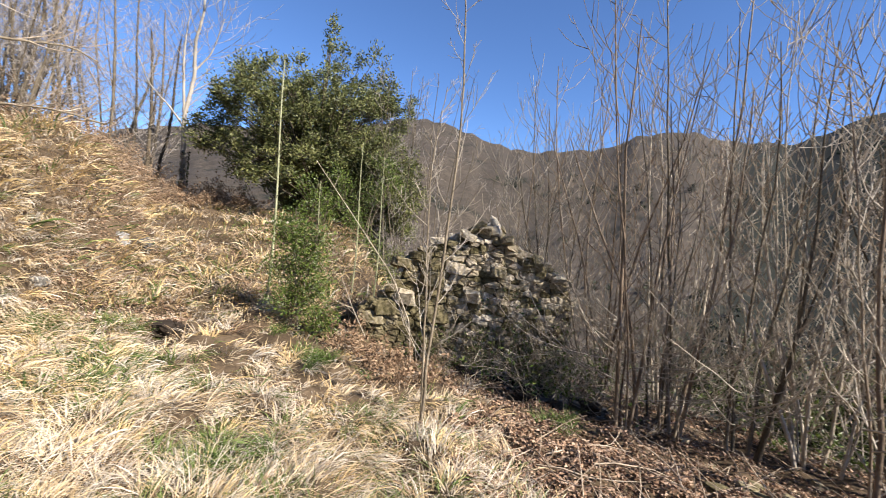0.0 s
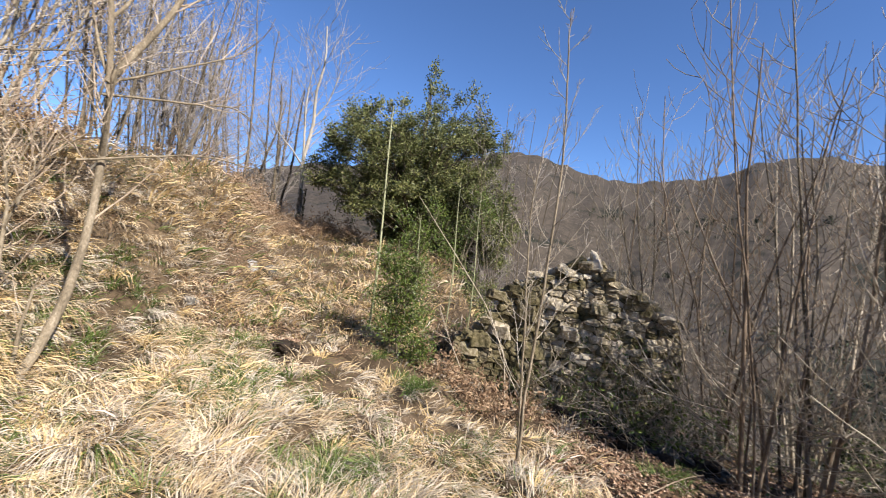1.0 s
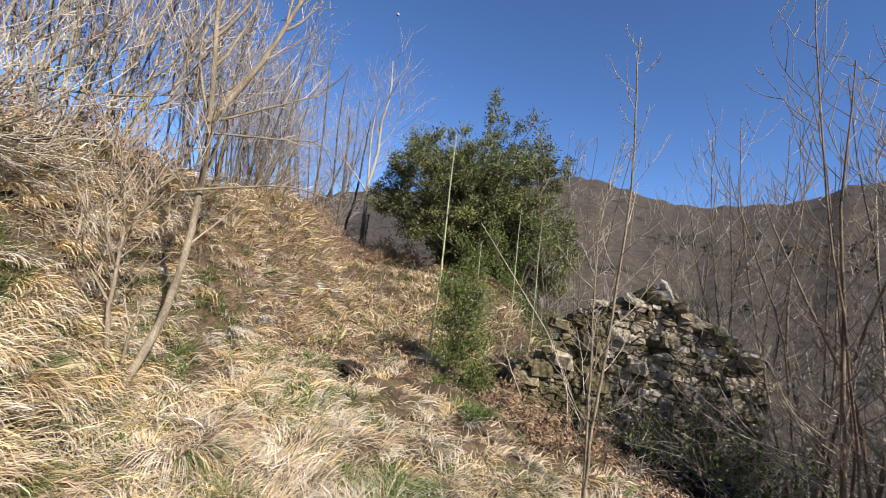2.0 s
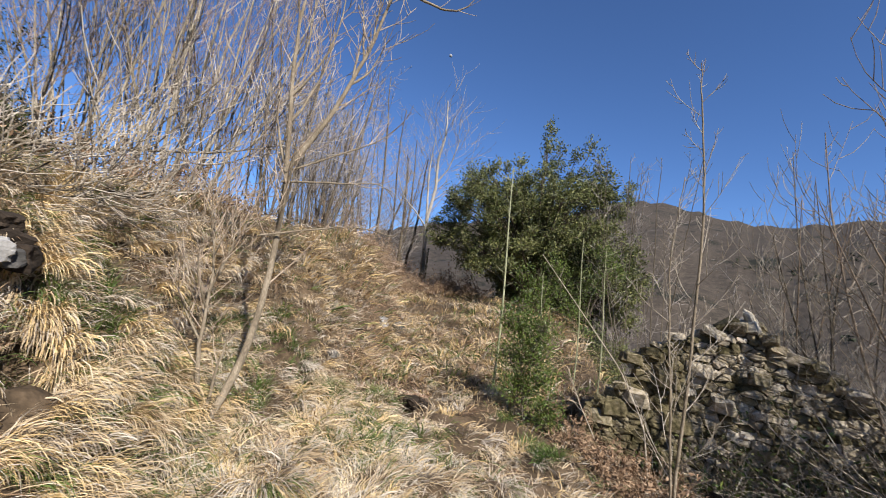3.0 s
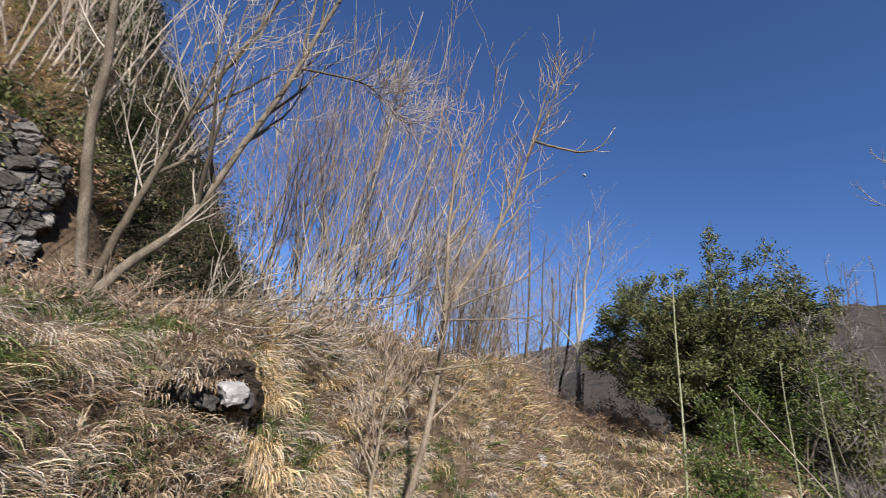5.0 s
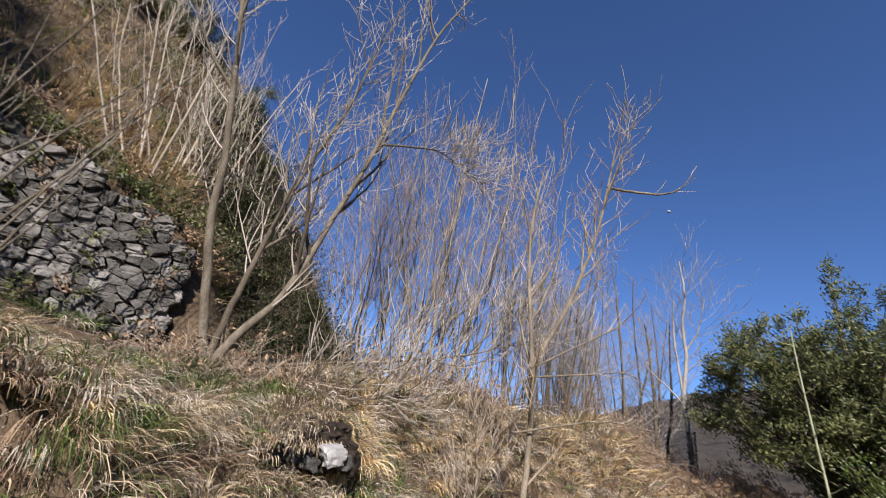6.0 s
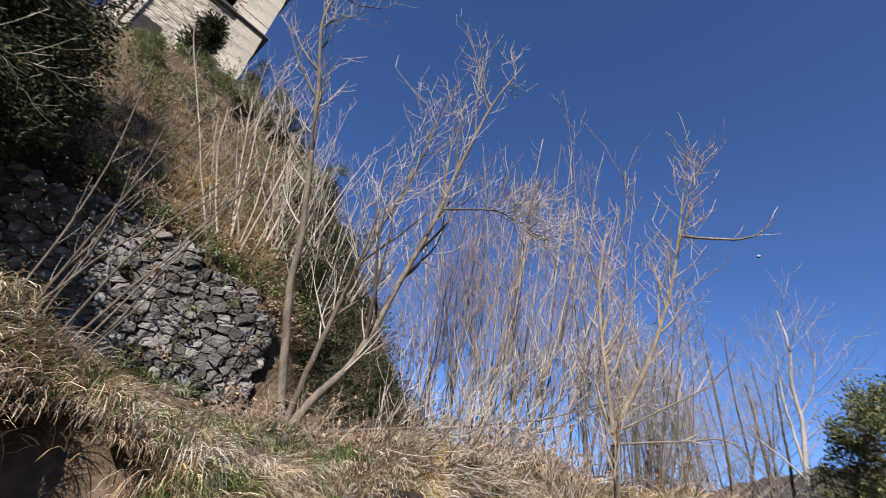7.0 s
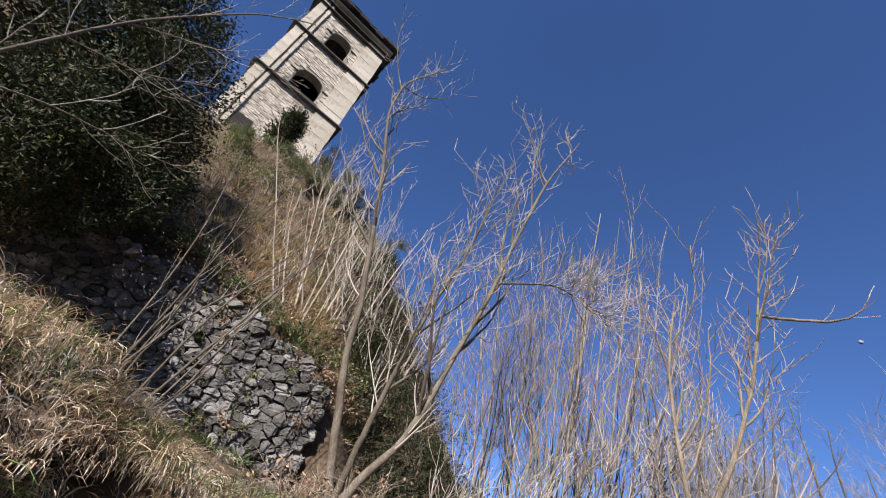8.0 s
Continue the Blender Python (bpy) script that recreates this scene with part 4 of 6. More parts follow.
def limbed_tree(name, label, lines, mat, seed, shoots=8, twig_len=0.8, level=1, sides=8, group="", category="tree", lift=0.3, least=0.0035, end=0.3, twig=None, start=0.3, angle=0.75, even=False, forks=0):
    """lines: for each limb its places and its radius at the foot."""
    rng = np.random.default_rng(seed)
    foot = Vector(lines[0][0][0])
    root = base_empty(name, foot, label, category, group)
    for n, (pts, r, *own) in enumerate(lines):
        tw = Tubes()
        pts = np.array(pts, float) - np.array(foot)
        fine = np.array([np.interp(np.linspace(0, len(pts) - 1, 5 * len(pts)), range(len(pts)), pts[:, k]) for k in range(3)]).T
        for _ in range(3):
            fine[1:-1] = (fine[:-2] + 2 * fine[1:-1] + fine[2:]) / 4
        wander = np.cumsum(rng.normal(0, min(max(0.11 * r, 0.0045), 0.009), fine.shape), axis=0)
        wander -= np.linspace(0, 1, len(fine))[:, None] * wander[-1]
        fine = fine + wander
        t = Tubes()
        t.add(fine, np.maximum(least * 1.25, r * (end + (1 - end) * (1 - np.linspace(0, 1, len(fine))) ** 0.75)), sides)
        limb = part("trunk" if n == 0 else "limb", t.mesh("limb", mat), root)
        for f in range(forks if not own else 0):
            u = 0.4 + 0.56 * (f + rng.uniform(0, 1)) / forks
            p, d = at_along(fine, u)
            way = unit(d + unit(np.cross(d, rng.normal(0, 1, 3))) * rng.uniform(0.5, 0.95))
            local = r * (end + (1 - end) * (1 - u) ** 0.75)
            line = bough(rng, p, way, np.linalg.norm(fine[-1] - fine[0]) * rng.uniform(0.16, 0.34), 0.09, 0.5, 7)
            t = Tubes()
            t.add(line, np.linspace(max(local * 0.7, least * 1.3), least, len(line)), 6)
            part("branch", t.mesh("branch", mat), limb)
            side_shoots(rng, tw, line, local * 0.6, 7, twig_len * 0.6, angle, 0.25, 1, lift, 0.09, 4, False, least=least)
        side_shoots(rng, tw, fine, r * 0.7, own[0] if own else shoots, twig_len if not own else 0.35, angle, start, level if not own else 0, lift, 0.075, 4, not even, least=least)
        part("twig_spray", tw.mesh("twig_spray", twig or M_TWIG), limb, kind="stuff")
    return root


D = 4.3
foot = [*polar(0.6, D)[:2], gz(*polar(0.6, D)[:2]) - 0.03]
limbed_tree("sapling", "slender young leafless sapling with two pale stems", [
    ([foot, sight(0.3, -16, D), sight(-0.6, -2, D), sight(-1.0, 8, D), sight(-0.6, 18.8, D), sight(0.1, 27, D), sight(0.6, 30, D)], 0.017),
    ([foot, sight(1.4, -14, D), sight(2.2, 0, D), sight(2.6, 8, D), sight(1.6, 17.5, D)], 0.013)], M_SAPLING, 301, shoots=19, twig_len=0.75, level=1, least=0.0034, twig=M_PALETWIG, end=0.2, angle=0.85, lift=0.35, start=0.1)

D = 5.1
STAND = np.array([-0.18, -0.285, 1.65])
foot = [-3.87, 2.4, gz(-3.87, 2.4) - 0.04]
limbed_tree("sapling", "forked leafless young tree leaning on the grassy bank", [
    ([foot, sight(50.95, -11.5, 4.75, STAND), sight(49.6, -2, 4.9, STAND), sight(47.9, 10.3, D, LATE), sight(48.6, 20, D, LATE), sight(48.8, 28, D, LATE), sight(47, 36, D, LATE)], 0.043),
    ([sight(47.9, 10.3, D, LATE), sight(43.5, 18, D, LATE), sight(39.3, 27.6, D, LATE), sight(35.7, 40.3, D, LATE)], 0.034),
    ([foot, sight(54.2, -12, 4.6, MIDDLE), sight(54.0, -4, 4.7, MIDDLE), sight(55, 5, 4.8, MIDDLE)], 0.026),
    ([foot, sight(52.2, -13.5, 4.55, MIDDLE), sight(51.2, -8.5, 4.5, MIDDLE)], 0.02, 3),
    ([sight(37.6, 33, D, LATE), sight(32, 31.5, D, LATE), sight(29, 31.6, D, LATE), sight(27.2, 33.2, D, LATE)], 0.018, 4),
    ([sight(49.5, 2.5, D, LATE), sight(46, 7, 4.6), sight(42.5, 7.2, 4.5), sight(38.5, 6.8, 4.4)], 0.011, 9),
    ([sight(48.2, 9, D, LATE), sight(46, 12.5, 4.6), sight(42, 13.4, 4.5), sight(39.5, 12.6, 4.5)], 0.012, 9),
    ([sight(47.9, 10.3, D, LATE), sight(46, 16.5, 4.7), sight(42.5, 18.4, 4.7), sight(40, 20.5, 4.7)], 0.012, 9)], M_SAPLING, 302, end=0.15, shoots=11, twig_len=0.8, least=0.0046, level=1, even=True, angle=0.75, twig=M_TWIG, forks=8)

D = 6.0
foot = [*seen_at(87.2, D), gz(*seen_at(87.2, D)) - 0.05]
limbed_tree("bare_tree", "leafless tree with three leaning grey trunks below the retaining wall", [
    ([foot, sight(91.3, 19.4, D, LATE), sight(92.3, 26.5, D, LATE), sight(94.5, 34.5, D, LATE), sight(98.7, 45.2, D, LATE), sight(103.4, 52.3, D, LATE), sight(103.5, 56.2, D, LATE), sight(96.5, 59.8, D, LATE)], 0.062),
    ([foot, sight(86.5, 12, D, LATE), sight(85.7, 17.7, D, LATE), sight(83.4, 28.7, D, LATE), sight(79, 40, D, LATE), sight(77, 50, D, LATE)], 0.052),
    ([foot, sight(84, 10, D, LATE), sight(81, 13.9, D, LATE), sight(74.7, 33.2, D, LATE), sight(69, 48.9, D, LATE), sight(62.1, 55, D, LATE)], 0.066),
    ([sight(73.5, 36, D, LATE), sight(64, 37, D, LATE), sight(56, 33, D, LATE)], 0.02),
    ([foot, sight(76, 7, D, LATE), sight(66, 8.8, D, LATE), sight(56, 11, D, LATE), sight(49, 13.5, D, LATE)], 0.022),
    ([foot, sight(80, 4.5, D - 0.4, LATE), sight(70, 3.5, D - 0.6, LATE), sight(62, 5, D - 0.6, LATE)], 0.018)], M_BARK, 303, shoots=12, twig_len=1.1, least=0.0056, level=1, twig=M_PALETWIG, end=0.16, even=True, angle=0.75, forks=12)

D = 5.0
foot = [*seen_at(146, D), gz(*seen_at(146, D)) - 0.05]
limbed_tree("bare_tree", "leafless tree reaching long bare branches across the dark evergreen", [
    ([foot, sight(144, 24, D, LATE), sight(139, 40, D, LATE), sight(131, 50, D, LATE), sight(124, 54, D, LATE)], 0.02),
    ([sight(140, 38, D, LATE), sight(131, 44, D, LATE), sight(122, 47.5, D, LATE)], 0.011),
    ([sight(144, 24, D, LATE), sight(136, 28, D, LATE), sight(128, 30, D, LATE), sight(122.5, 31.5, D, LATE)], 0.01),
    ([sight(142, 33, D, LATE), sight(134, 36, D, LATE), sight(127, 41, D, LATE)], 0.009)], M_BARK, 306, shoots=10, twig_len=1.0, twig=M_PALETWIG, level=1, least=0.004)

D = 17.3
foot = [*polar(31.5, D)[:2], gz(*polar(31.5, D)[:2]) - 0.1]
limbed_tree("bare_tree", "tall pale-barked leafless tree at the end of the lane", [
    ([foot, sight(31.7, 5, D), sight(31.9, 9.2, D), sight(31.1, 13.2, D), sight(31.3, 17, D), sight(30.7, 20.5, D), sight(30.9, 24.5, D)], 0.085),
    ([sight(31.85, 8.6, D), sight(32.1, 12, D), sight(32.3, 16.7, D), sight(31.9, 20, D)], 0.05),
    ([sight(31.8, 8.0, D), sight(33.4, 10.0, D), sight(35.4, 11.8, D), sight(36.4, 14.5, D)], 0.036),
    ([sight(31.2, 14.0, D), sight(29.6, 16.2, D), sight(28.6, 20, D)], 0.034)], M_WHITEBARK, 304, shoots=15, twig_len=1.6, twig=M_GREYTWIG, least=0.0075, lift=0.3, end=0.25, angle=0.85, even=True)

# thin woodland beyond the crest and beside the lane
rng = np.random.default_rng(40)
for n in range(62):
    az, d = rng.uniform(33, 50), rng.uniform(16, 26)
    if n > 37:
        az, d = rng.uniform(-2, 8.5), rng.uniform(13.5, 18)
    p = polar(az, d)
    ground = gz(p.x, p.y)
    h = rng.uniform(5.5, 8.5) if az > 20 else 1.65 + d * math.tan(radians(rng.uniform(10, 19))) - ground
    line = bough(rng, (p.x, p.y, ground - 0.1), (rng.normal(0, 0.08), rng.normal(0, 0.08), 1), h, 0.05, 0.1, 8)
    limbed_tree("bare_tree", "thin leafless tree in the far woodland edge", [(line, rng.uniform(0.03, 0.075) if az > 20 else rng.uniform(0.016, 0.028))], M_BARK, 400 + n, shoots=22 if az > 20 else 16, twig_len=2.4 if az > 20 else 1.6, level=1, sides=6, group="woodland trees", lift=0.2, least=0.0068, angle=0.95, start=0.12, twig=M_GREYTWIG)


def evergreen(name, label, place, clumps, seed, leaf, mat, trunks, count, spread=0.5, category="shrub", twig=None, group=""):
    """An evergreen crown of leaf sprays around many clump centres, on a few stems. clumps: offset and radii."""
    rng = np.random.default_rng(seed)
    root = base_empty(name, place, label, category, group)
    tubes, cs, ws = Tubes(), [], []
    weights = np.array([np.prod(c[1]) ** (2 / 3) for c in clumps])
    weights /= weights.sum()
    for (off, rad), wgt in zip(clumps, weights):
        off, rad = np.array(off, float), np.array(rad, float)
        sprays = max(6, int(count * wgt / 26))
        dirs = rng.normal(0, 1, (sprays, 3))
        dirs /= np.linalg.norm(dirs, axis=1, keepdims=True)
        q = rng.uniform(0.4, 1.25, (sprays, 1)) ** 0.8
        for d, tip in zip(dirs, off + dirs * rad * q):
            start = off + d * rad * 0.2
            line = bough(rng, start, tip - start + np.array([0, 0, 0.15]), np.linalg.norm(tip - start), 0.1, 0.3, 2)
            tubes.add(line, np.linspace(0.010, 0.003, len(line)), 3)
            m = 26
            t = rng.uniform(0.3, 1.05, m)
            pos = np.stack([np.interp(t * (len(line) - 1), range(len(line)), line[:, k]) for k in range(3)], -1)
            cs.append(pos + rng.normal(0, spread * 0.18, (m, 3)))
            ws.append(rng.normal(0, 0.8, (m, 3)) + unit(tip - start) * 0.8 + np.array([0, 0, 0.2]))
        foot_at = np.array((rng.normal(0, 0.15), rng.normal(0, 0.15), -0.05))
        knee = np.array((off[0] * 0.3, off[1] * 0.3, max(off[2] * 0.7, 0.05)))
        u = np.linspace(0, 1, 8)[:, None]
        tubes.add(foot_at * (1 - u) ** 2 + knee * 2 * u * (1 - u) + off * u ** 2 + rng.normal(0, 0.015, (8, 3)), np.linspace(trunks, trunks * 0.25, 8), 5)
    part("branch_frame", tubes.mesh("branch_frame", twig or M_BARK), root, kind="stuff")
    part("crown", leaves_mesh(rng, np.concatenate(cs), np.concatenate(ws), leaf, leaf * 0.42, mat, "crown"), root, kind="stuff")
    return root


# the broad evergreen beside the lane: an uneven crown, airy leaders above it and a green skirt on one side
BUSH = polar(17, 15.5)
BUSH.z = gz(BUSH.x, BUSH.y)
BUSH_RIGHT = np.array(across(17, 1.0))
BUSH_AWAY = np.array(polar(17, 1.0)[:2])


def in_bush(x, y, z):
    """An offset from the foot of the bush: x across the view of it, y away, z as a height in the world."""
    q = BUSH_RIGHT * x + BUSH_AWAY * y
    return (q[0], q[1], z - BUSH.z)


rng = np.random.default_rng(60)
clumps = []
for n in range(230):
    z = rng.uniform(0.9, 5.8)
    left = np.interp(z, [1, 2, 2.6, 3.4, 4.7, 6.2, 6.9], [-0.8, -1.3, -2.6, -3.5, -3.2, -2.2, -1.3])
    right = np.interp(z, [1, 2, 3.4, 4.7, 6.2, 6.9], [3.3, 3.4, 3.1, 2.6, 2.2, 1.6])
    u = rng.uniform(-1, 1)
    x = (left + right) / 2 + u * (right - left) / 2
    deep = 2.4 * math.sqrt(1 - 0.8 * u * u)
    y = rng.uniform(-1 if z > 2.5 or x > 2.2 else 0.1, 1) * deep
    s = rng.uniform(0.3, 0.68)
    clumps.append((in_bush(x, y, z), (s * 1.15, s * 1.15, s * 0.85)))
for x, z, tall in ((-2.6, 6.3, 0.5), (-2.15, 6.6, 0.45), (-1.3, 6.35, 0.4), (-0.8, 6.45, 0.35), (0.0, 7.3, 0.6), (0.1, 7.8, 0.4), (0.55, 7.2, 0.5), (1.1, 7.0, 0.5), (1.5, 7.1, 0.5), (1.95, 7.0, 0.45), (2.3, 6.4, 0.4), (-3.3, 5.2, 0.45), (2.9, 5.6, 0.4), (-3.6, 4.2, 0.4), (3.1, 6.2, 0.25), (-1.7, 6.6, 0.4), (0.3, 6.8, 0.5)):
    clumps.append((in_bush(x, rng.normal(0, 0.4), z - 0.25), (0.2, 0.2, tall * 1.3)))
    clumps.append((in_bush(x * 0.97, rng.normal(0, 0.4), z - 0.8), (0.27, 0.27, 0.4)))
for n in range(60):
    clumps.append((in_bush(rng.uniform(-1.6, 2.6), rng.uniform(-0.8, 2.0), rng.uniform(2.0, 5.6)), (0.8, 0.8, 0.6)))
evergreen("holly_tree", "broad bushy evergreen tree with small glossy dark leaves", BUSH, clumps, 61, 0.115, M_LEAF, 0.04, 100000, spread=0.5, category="tree")
for n, (x, y, tall) in enumerate([(1.5, -2.5, 2.6), (2.6, -2.4, 2.8), (3.4, -1.9, 2.4), (0.2, -2.4, 1.6), (2.2, -3.1, 1.7), (3.8, -1.2, 2.7), (3.9, -0.3, 3.0), (3.4, -2.7, 2.0), (2.9, -3.1, 1.8), (4.2, -2.0, 1.8)]):
    q = BUSH_RIGHT * x + BUSH_AWAY * y
    p = Vector((BUSH.x + q[0], BUSH.y + q[1], 0))
    p.z = gz(p.x, p.y)
    g = np.random.default_rng(640 + n)
    skirt = [((g.normal(0, 0.3), g.normal(0, 0.3), tall * h), (0.42, 0.42, 0.4)) for h in np.linspace(0.08, 0.95, 9)]
    evergreen("evergreen_bush", "bright green leafy shoots at the skirt of the evergreen", p, skirt, 660 + n, 0.085, M_LEAF if n % 3 else M_LEAF2, 0.014, 2000, spread=0.7, group="skirt shoots")
# dark-leaved fill: the shade under the tree is put into its colour
g = np.random.default_rng(690)
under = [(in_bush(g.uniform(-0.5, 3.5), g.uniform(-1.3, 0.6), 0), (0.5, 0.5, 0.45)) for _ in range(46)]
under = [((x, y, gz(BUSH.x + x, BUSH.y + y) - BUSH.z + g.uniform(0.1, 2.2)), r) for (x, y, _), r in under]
evergreen("evergreen_bush", "undergrowth in darker leaf for the shade below the evergreen tree", BUSH, under, 691, 0.1, M_DARKLEAF, 0.016, 15000, spread=0.6, group="skirt shoots")
SMALL = polar(18.5, 6.7)
SMALL.z = gz(SMALL.x, SMALL.y)
evergreen("holly_bush", "small young green holly bush in the dry grass", SMALL, [((0, 0, 0.35), (0.36, 0.36, 0.35)), ((0.14, 0, 0.9), (0.36, 0.34, 0.4)), ((-0.05, 0, 1.25), (0.26, 0.24, 0.34)), ((-0.1, 0.05, 1.6), (0.16, 0.16, 0.3)), ((0.3, 0.05, 0.55), (0.28, 0.24, 0.28)), ((-0.2, 0, 0.8), (0.25, 0.25, 0.3)), ((0.25, 0, 1.25), (0.24, 0.24, 0.36)), ((0.36, 0, 0.15), (0.32, 0.3, 0.22)), ((-0.26, 0, 1.35), (0.2, 0.2, 0.3)), ((0.5, 0, 0.0), (0.25, 0.25, 0.25))], 62, 0.055, M_LEAF2, 0.012, 6600, spread=0.55)

# dark leaves stand in for the bush's shadow on the pale tree's foot
iv = on_ground(31.5, 17.3)
g = np.random.default_rng(305)
h = g.uniform(0, 2.4, 500)
a = g.uniform(0, 2 * np.pi, 500)
at = np.stack([np.cos(a) * 0.09, np.sin(a) * 0.09, h * 0.75], -1)
ivy = tagged(new("ivy", leaves_mesh(g, at, np.stack([np.cos(a), np.sin(a), -0.4 + 0 * a], -1), 0.07, 0.055, M_DARKLEAF, "ivy")), "dark leaves added for the shadow on the foot of the pale tree", "ivy", kind="stuff")
ivy.location = iv
# the dark overhanging evergreen at the end of the retaining wall
DARK = Vector(sight(131, 0, 9.9, LATE))
DARK.z = gz(DARK.x, DARK.y)
rng = np.random.default_rng(63)
clumps = []
for n in range(135):
    el = rng.uniform(17, 47)
    az = rng.uniform(np.interp(el, [17, 24, 30, 39, 46], [125, 121.5, 121.5, 125, 132]) + 1.5, 150)
    p = sight(az, el, rng.uniform(7.6, 9.6), LATE) - np.array(DARK)
    clumps.append((tuple(p), (0.62, 0.62, 0.55)))
for n in range(60):
    p = sight(rng.uniform(123, 141), rng.uniform(21, 40), rng.uniform(6.2, 8.0), LATE) - np.array(DARK)
    clumps.append((tuple(p), (0.6, 0.6, 0.45)))
for n in range(26):
    p = sight(rng.uniform(124, 138), rng.uniform(21, 31), rng.uniform(5.5, 6.5), LATE) - np.array(DARK)
    clumps.append((tuple(p), (0.42, 0.42, 0.3)))
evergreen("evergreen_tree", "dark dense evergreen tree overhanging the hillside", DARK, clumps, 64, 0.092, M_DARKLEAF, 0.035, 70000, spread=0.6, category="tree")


def thorn_scrub(place, size, seed, label, leafy=0.0, mat=None, canes=60, group="scrub", name="scrub_bush", r=0.005, leafmat=None, arch=0.9):
    """A tangle of arching canes with a few leaves."""
    g = np.random.default_rng(seed)
    root = base_empty(name, place, label, "bush", group)
    tubes, cs = Tubes(), []
    for _ in range(canes):
        a = g.uniform(0, 2 * np.pi)
        p = np.array([math.cos(a), math.sin(a), 0]) * g.uniform(0, 0.5) * size
        p[2] = gz(place[0] + p[0], place[1] + p[1]) - place[2] - 0.02
        line = bough(g, p, (math.cos(a) * arch + g.normal(0, 0.3), math.sin(a) * arch + g.normal(0, 0.3), 1.0), size * g.uniform(0.6, 1.4), 0.22, -0.35, 5)
        tubes.add(line, np.linspace(r * g.uniform(0.6, 1.4), r * 0.4, len(line)), 3)
        for _ in range(3):
            q, d = at_along(line, g.uniform(0.2, 0.95))
            l2 = bough(g, q, d + g.normal(0, 0.8, 3), size * 0.3, 0.2, 0, 3)
            tubes.add(l2, np.linspace(r * 0.6, r * 0.35, len(l2)), 3)
            cs.append(l2)
    part("cane_tangle", tubes.mesh("cane_tangle", mat or M_TWIG), root, kind="stuff")
    if leafy:
        pos = np.concatenate(cs)
        pos = pos[g.uniform(0, 1, len(pos)) < leafy]
        pos = np.repeat(pos, 5, axis=0)
        pos = pos + g.normal(0, 0.05 * size, pos.shape)
        part("foliage", leaves_mesh(g, pos, g.normal(0, 1, pos.shape), 0.07, 0.035, leafmat or M_LEAF, "foliage"), root, kind="stuff")
    return root


# scrub on the steep slope under the tower
rng = np.random.default_rng(80)
for n, (az, d, size, leafy) in enumerate([(86, 10.5, 1.5, 0.8), (84, 9.3, 1.3, 0.6), (90, 11.5, 1.6, 0.8), (93, 12.5, 1.5, 0.7), (82, 8.2, 1.0, 0.5), (86.5, 7.6, 0.9, 0.25), (88, 9.2, 1.2, 0.3), (90, 8.2, 1.2, 0.2), (85, 8.4, 1.2, 0.2), (93.5, 9.0, 1.2, 0.2),
                                          (111, 14, 1.2, 0.8), (80.5, 11.5, 1.4, 0.4), (78, 9.6, 1.0, 0.3), (117, 12, 1.0, 0.5), (122, 12, 1.2, 0.9), (92, 8.6, 1.0, 0.3), (97, 10.4, 1.1, 0.9), (102, 12.2, 1.1, 0.8), (88, 12.8, 1.5, 0.9), (84.5, 12.5, 1.5, 0.8), (115, 12.5, 0.8, 0.9), (95, 8.2, 0.7, 0.7)]):
    thorn_scrub(on_ground(az, d), size, 800 + n, "tangled olive and brown scrub on the steep slope", leafy, M_BARK if az < 95 else None, group="slope scrub", canes=44, r=0.006, leafmat=M_DARKLEAF if az < 95 else M_LEAF)
for n, (az, d, s, tint) in enumerate([(84.5, 9.0, 0.5, M_DARKLEAF), (89.5, 9.0, 0.6, M_DARKLEAF), (110.5, 13.2, 0.5, M_LEAF), (114, 14, 0.45, M_LEAF), (105, 14.5, 0.6, M_DARKLEAF), (101, 13.4, 0.6, M_DARKLEAF), (96, 13.2, 0.6, M_LEAF), (106.5, 13.2, 0.7, M_LEAF), (109.5, 14.6, 0.7, M_DARKLEAF), (98, 11.5, 0.7, M_DARKLEAF), (92, 9.6, 0.6, M_DARKLEAF), (94.5, 12.3, 0.6, M_DARKLEAF), (93, 11.5, 0.7, M_LEAF), (120.8, 13.2, 0.45, M_LEAF2)]):
    p = on_ground(az, d)
    g = np.random.default_rng(830 + n)
    evergreen("shrub", "low dark evergreen shrub on the steep slope", p, [((g.normal(0, s * 0.7), g.normal(0, s * 0.7), s * g.uniform(0.3, 1.9)), (s * 0.55, s * 0.55, s * 0.5)) for _ in range(9)], 840 + n, 0.06, tint, 0.012, 4600, group="slope shrubs")
for n, (az, d, size) in enumerate([(52, 9.4, 0.8), (55, 9.0, 0.8), (58, 8.8, 0.9), (61, 8.7, 1.0), (64, 8.7, 0.9), (67, 8.8, 0.9), (70, 8.8, 0.8), (60, 9.6, 1.0), (65, 9.6, 1.0), (57, 10.0, 0.9)]):
    q = seen_at(az, d)
    thorn_scrub(Vector((*q, gz(*q))), size, 970 + n, "brown brushwood round the foot of the shoots", 0.25, M_TWIG, 40, "crest brushwood", "brushwood", 0.006, M_RUST, 0.5)
for n, (az, d, size) in enumerate([(86, 5.7, 0.7), (83.5, 5.6, 0.7), (89.5, 5.8, 0.6), (80, 5.5, 0.6), (92, 5.6, 0.5), (76, 5.6, 0.5)]):
    q = seen_at(az, d)
    thorn_scrub(Vector((*q, gz(*q))), size, 1030 + n, "tangle of brown twigs round the feet of the trunks", 0.05, M_TWIG, 26, "trunk brushwood", "brushwood", 0.005, M_RUST, 0.8)
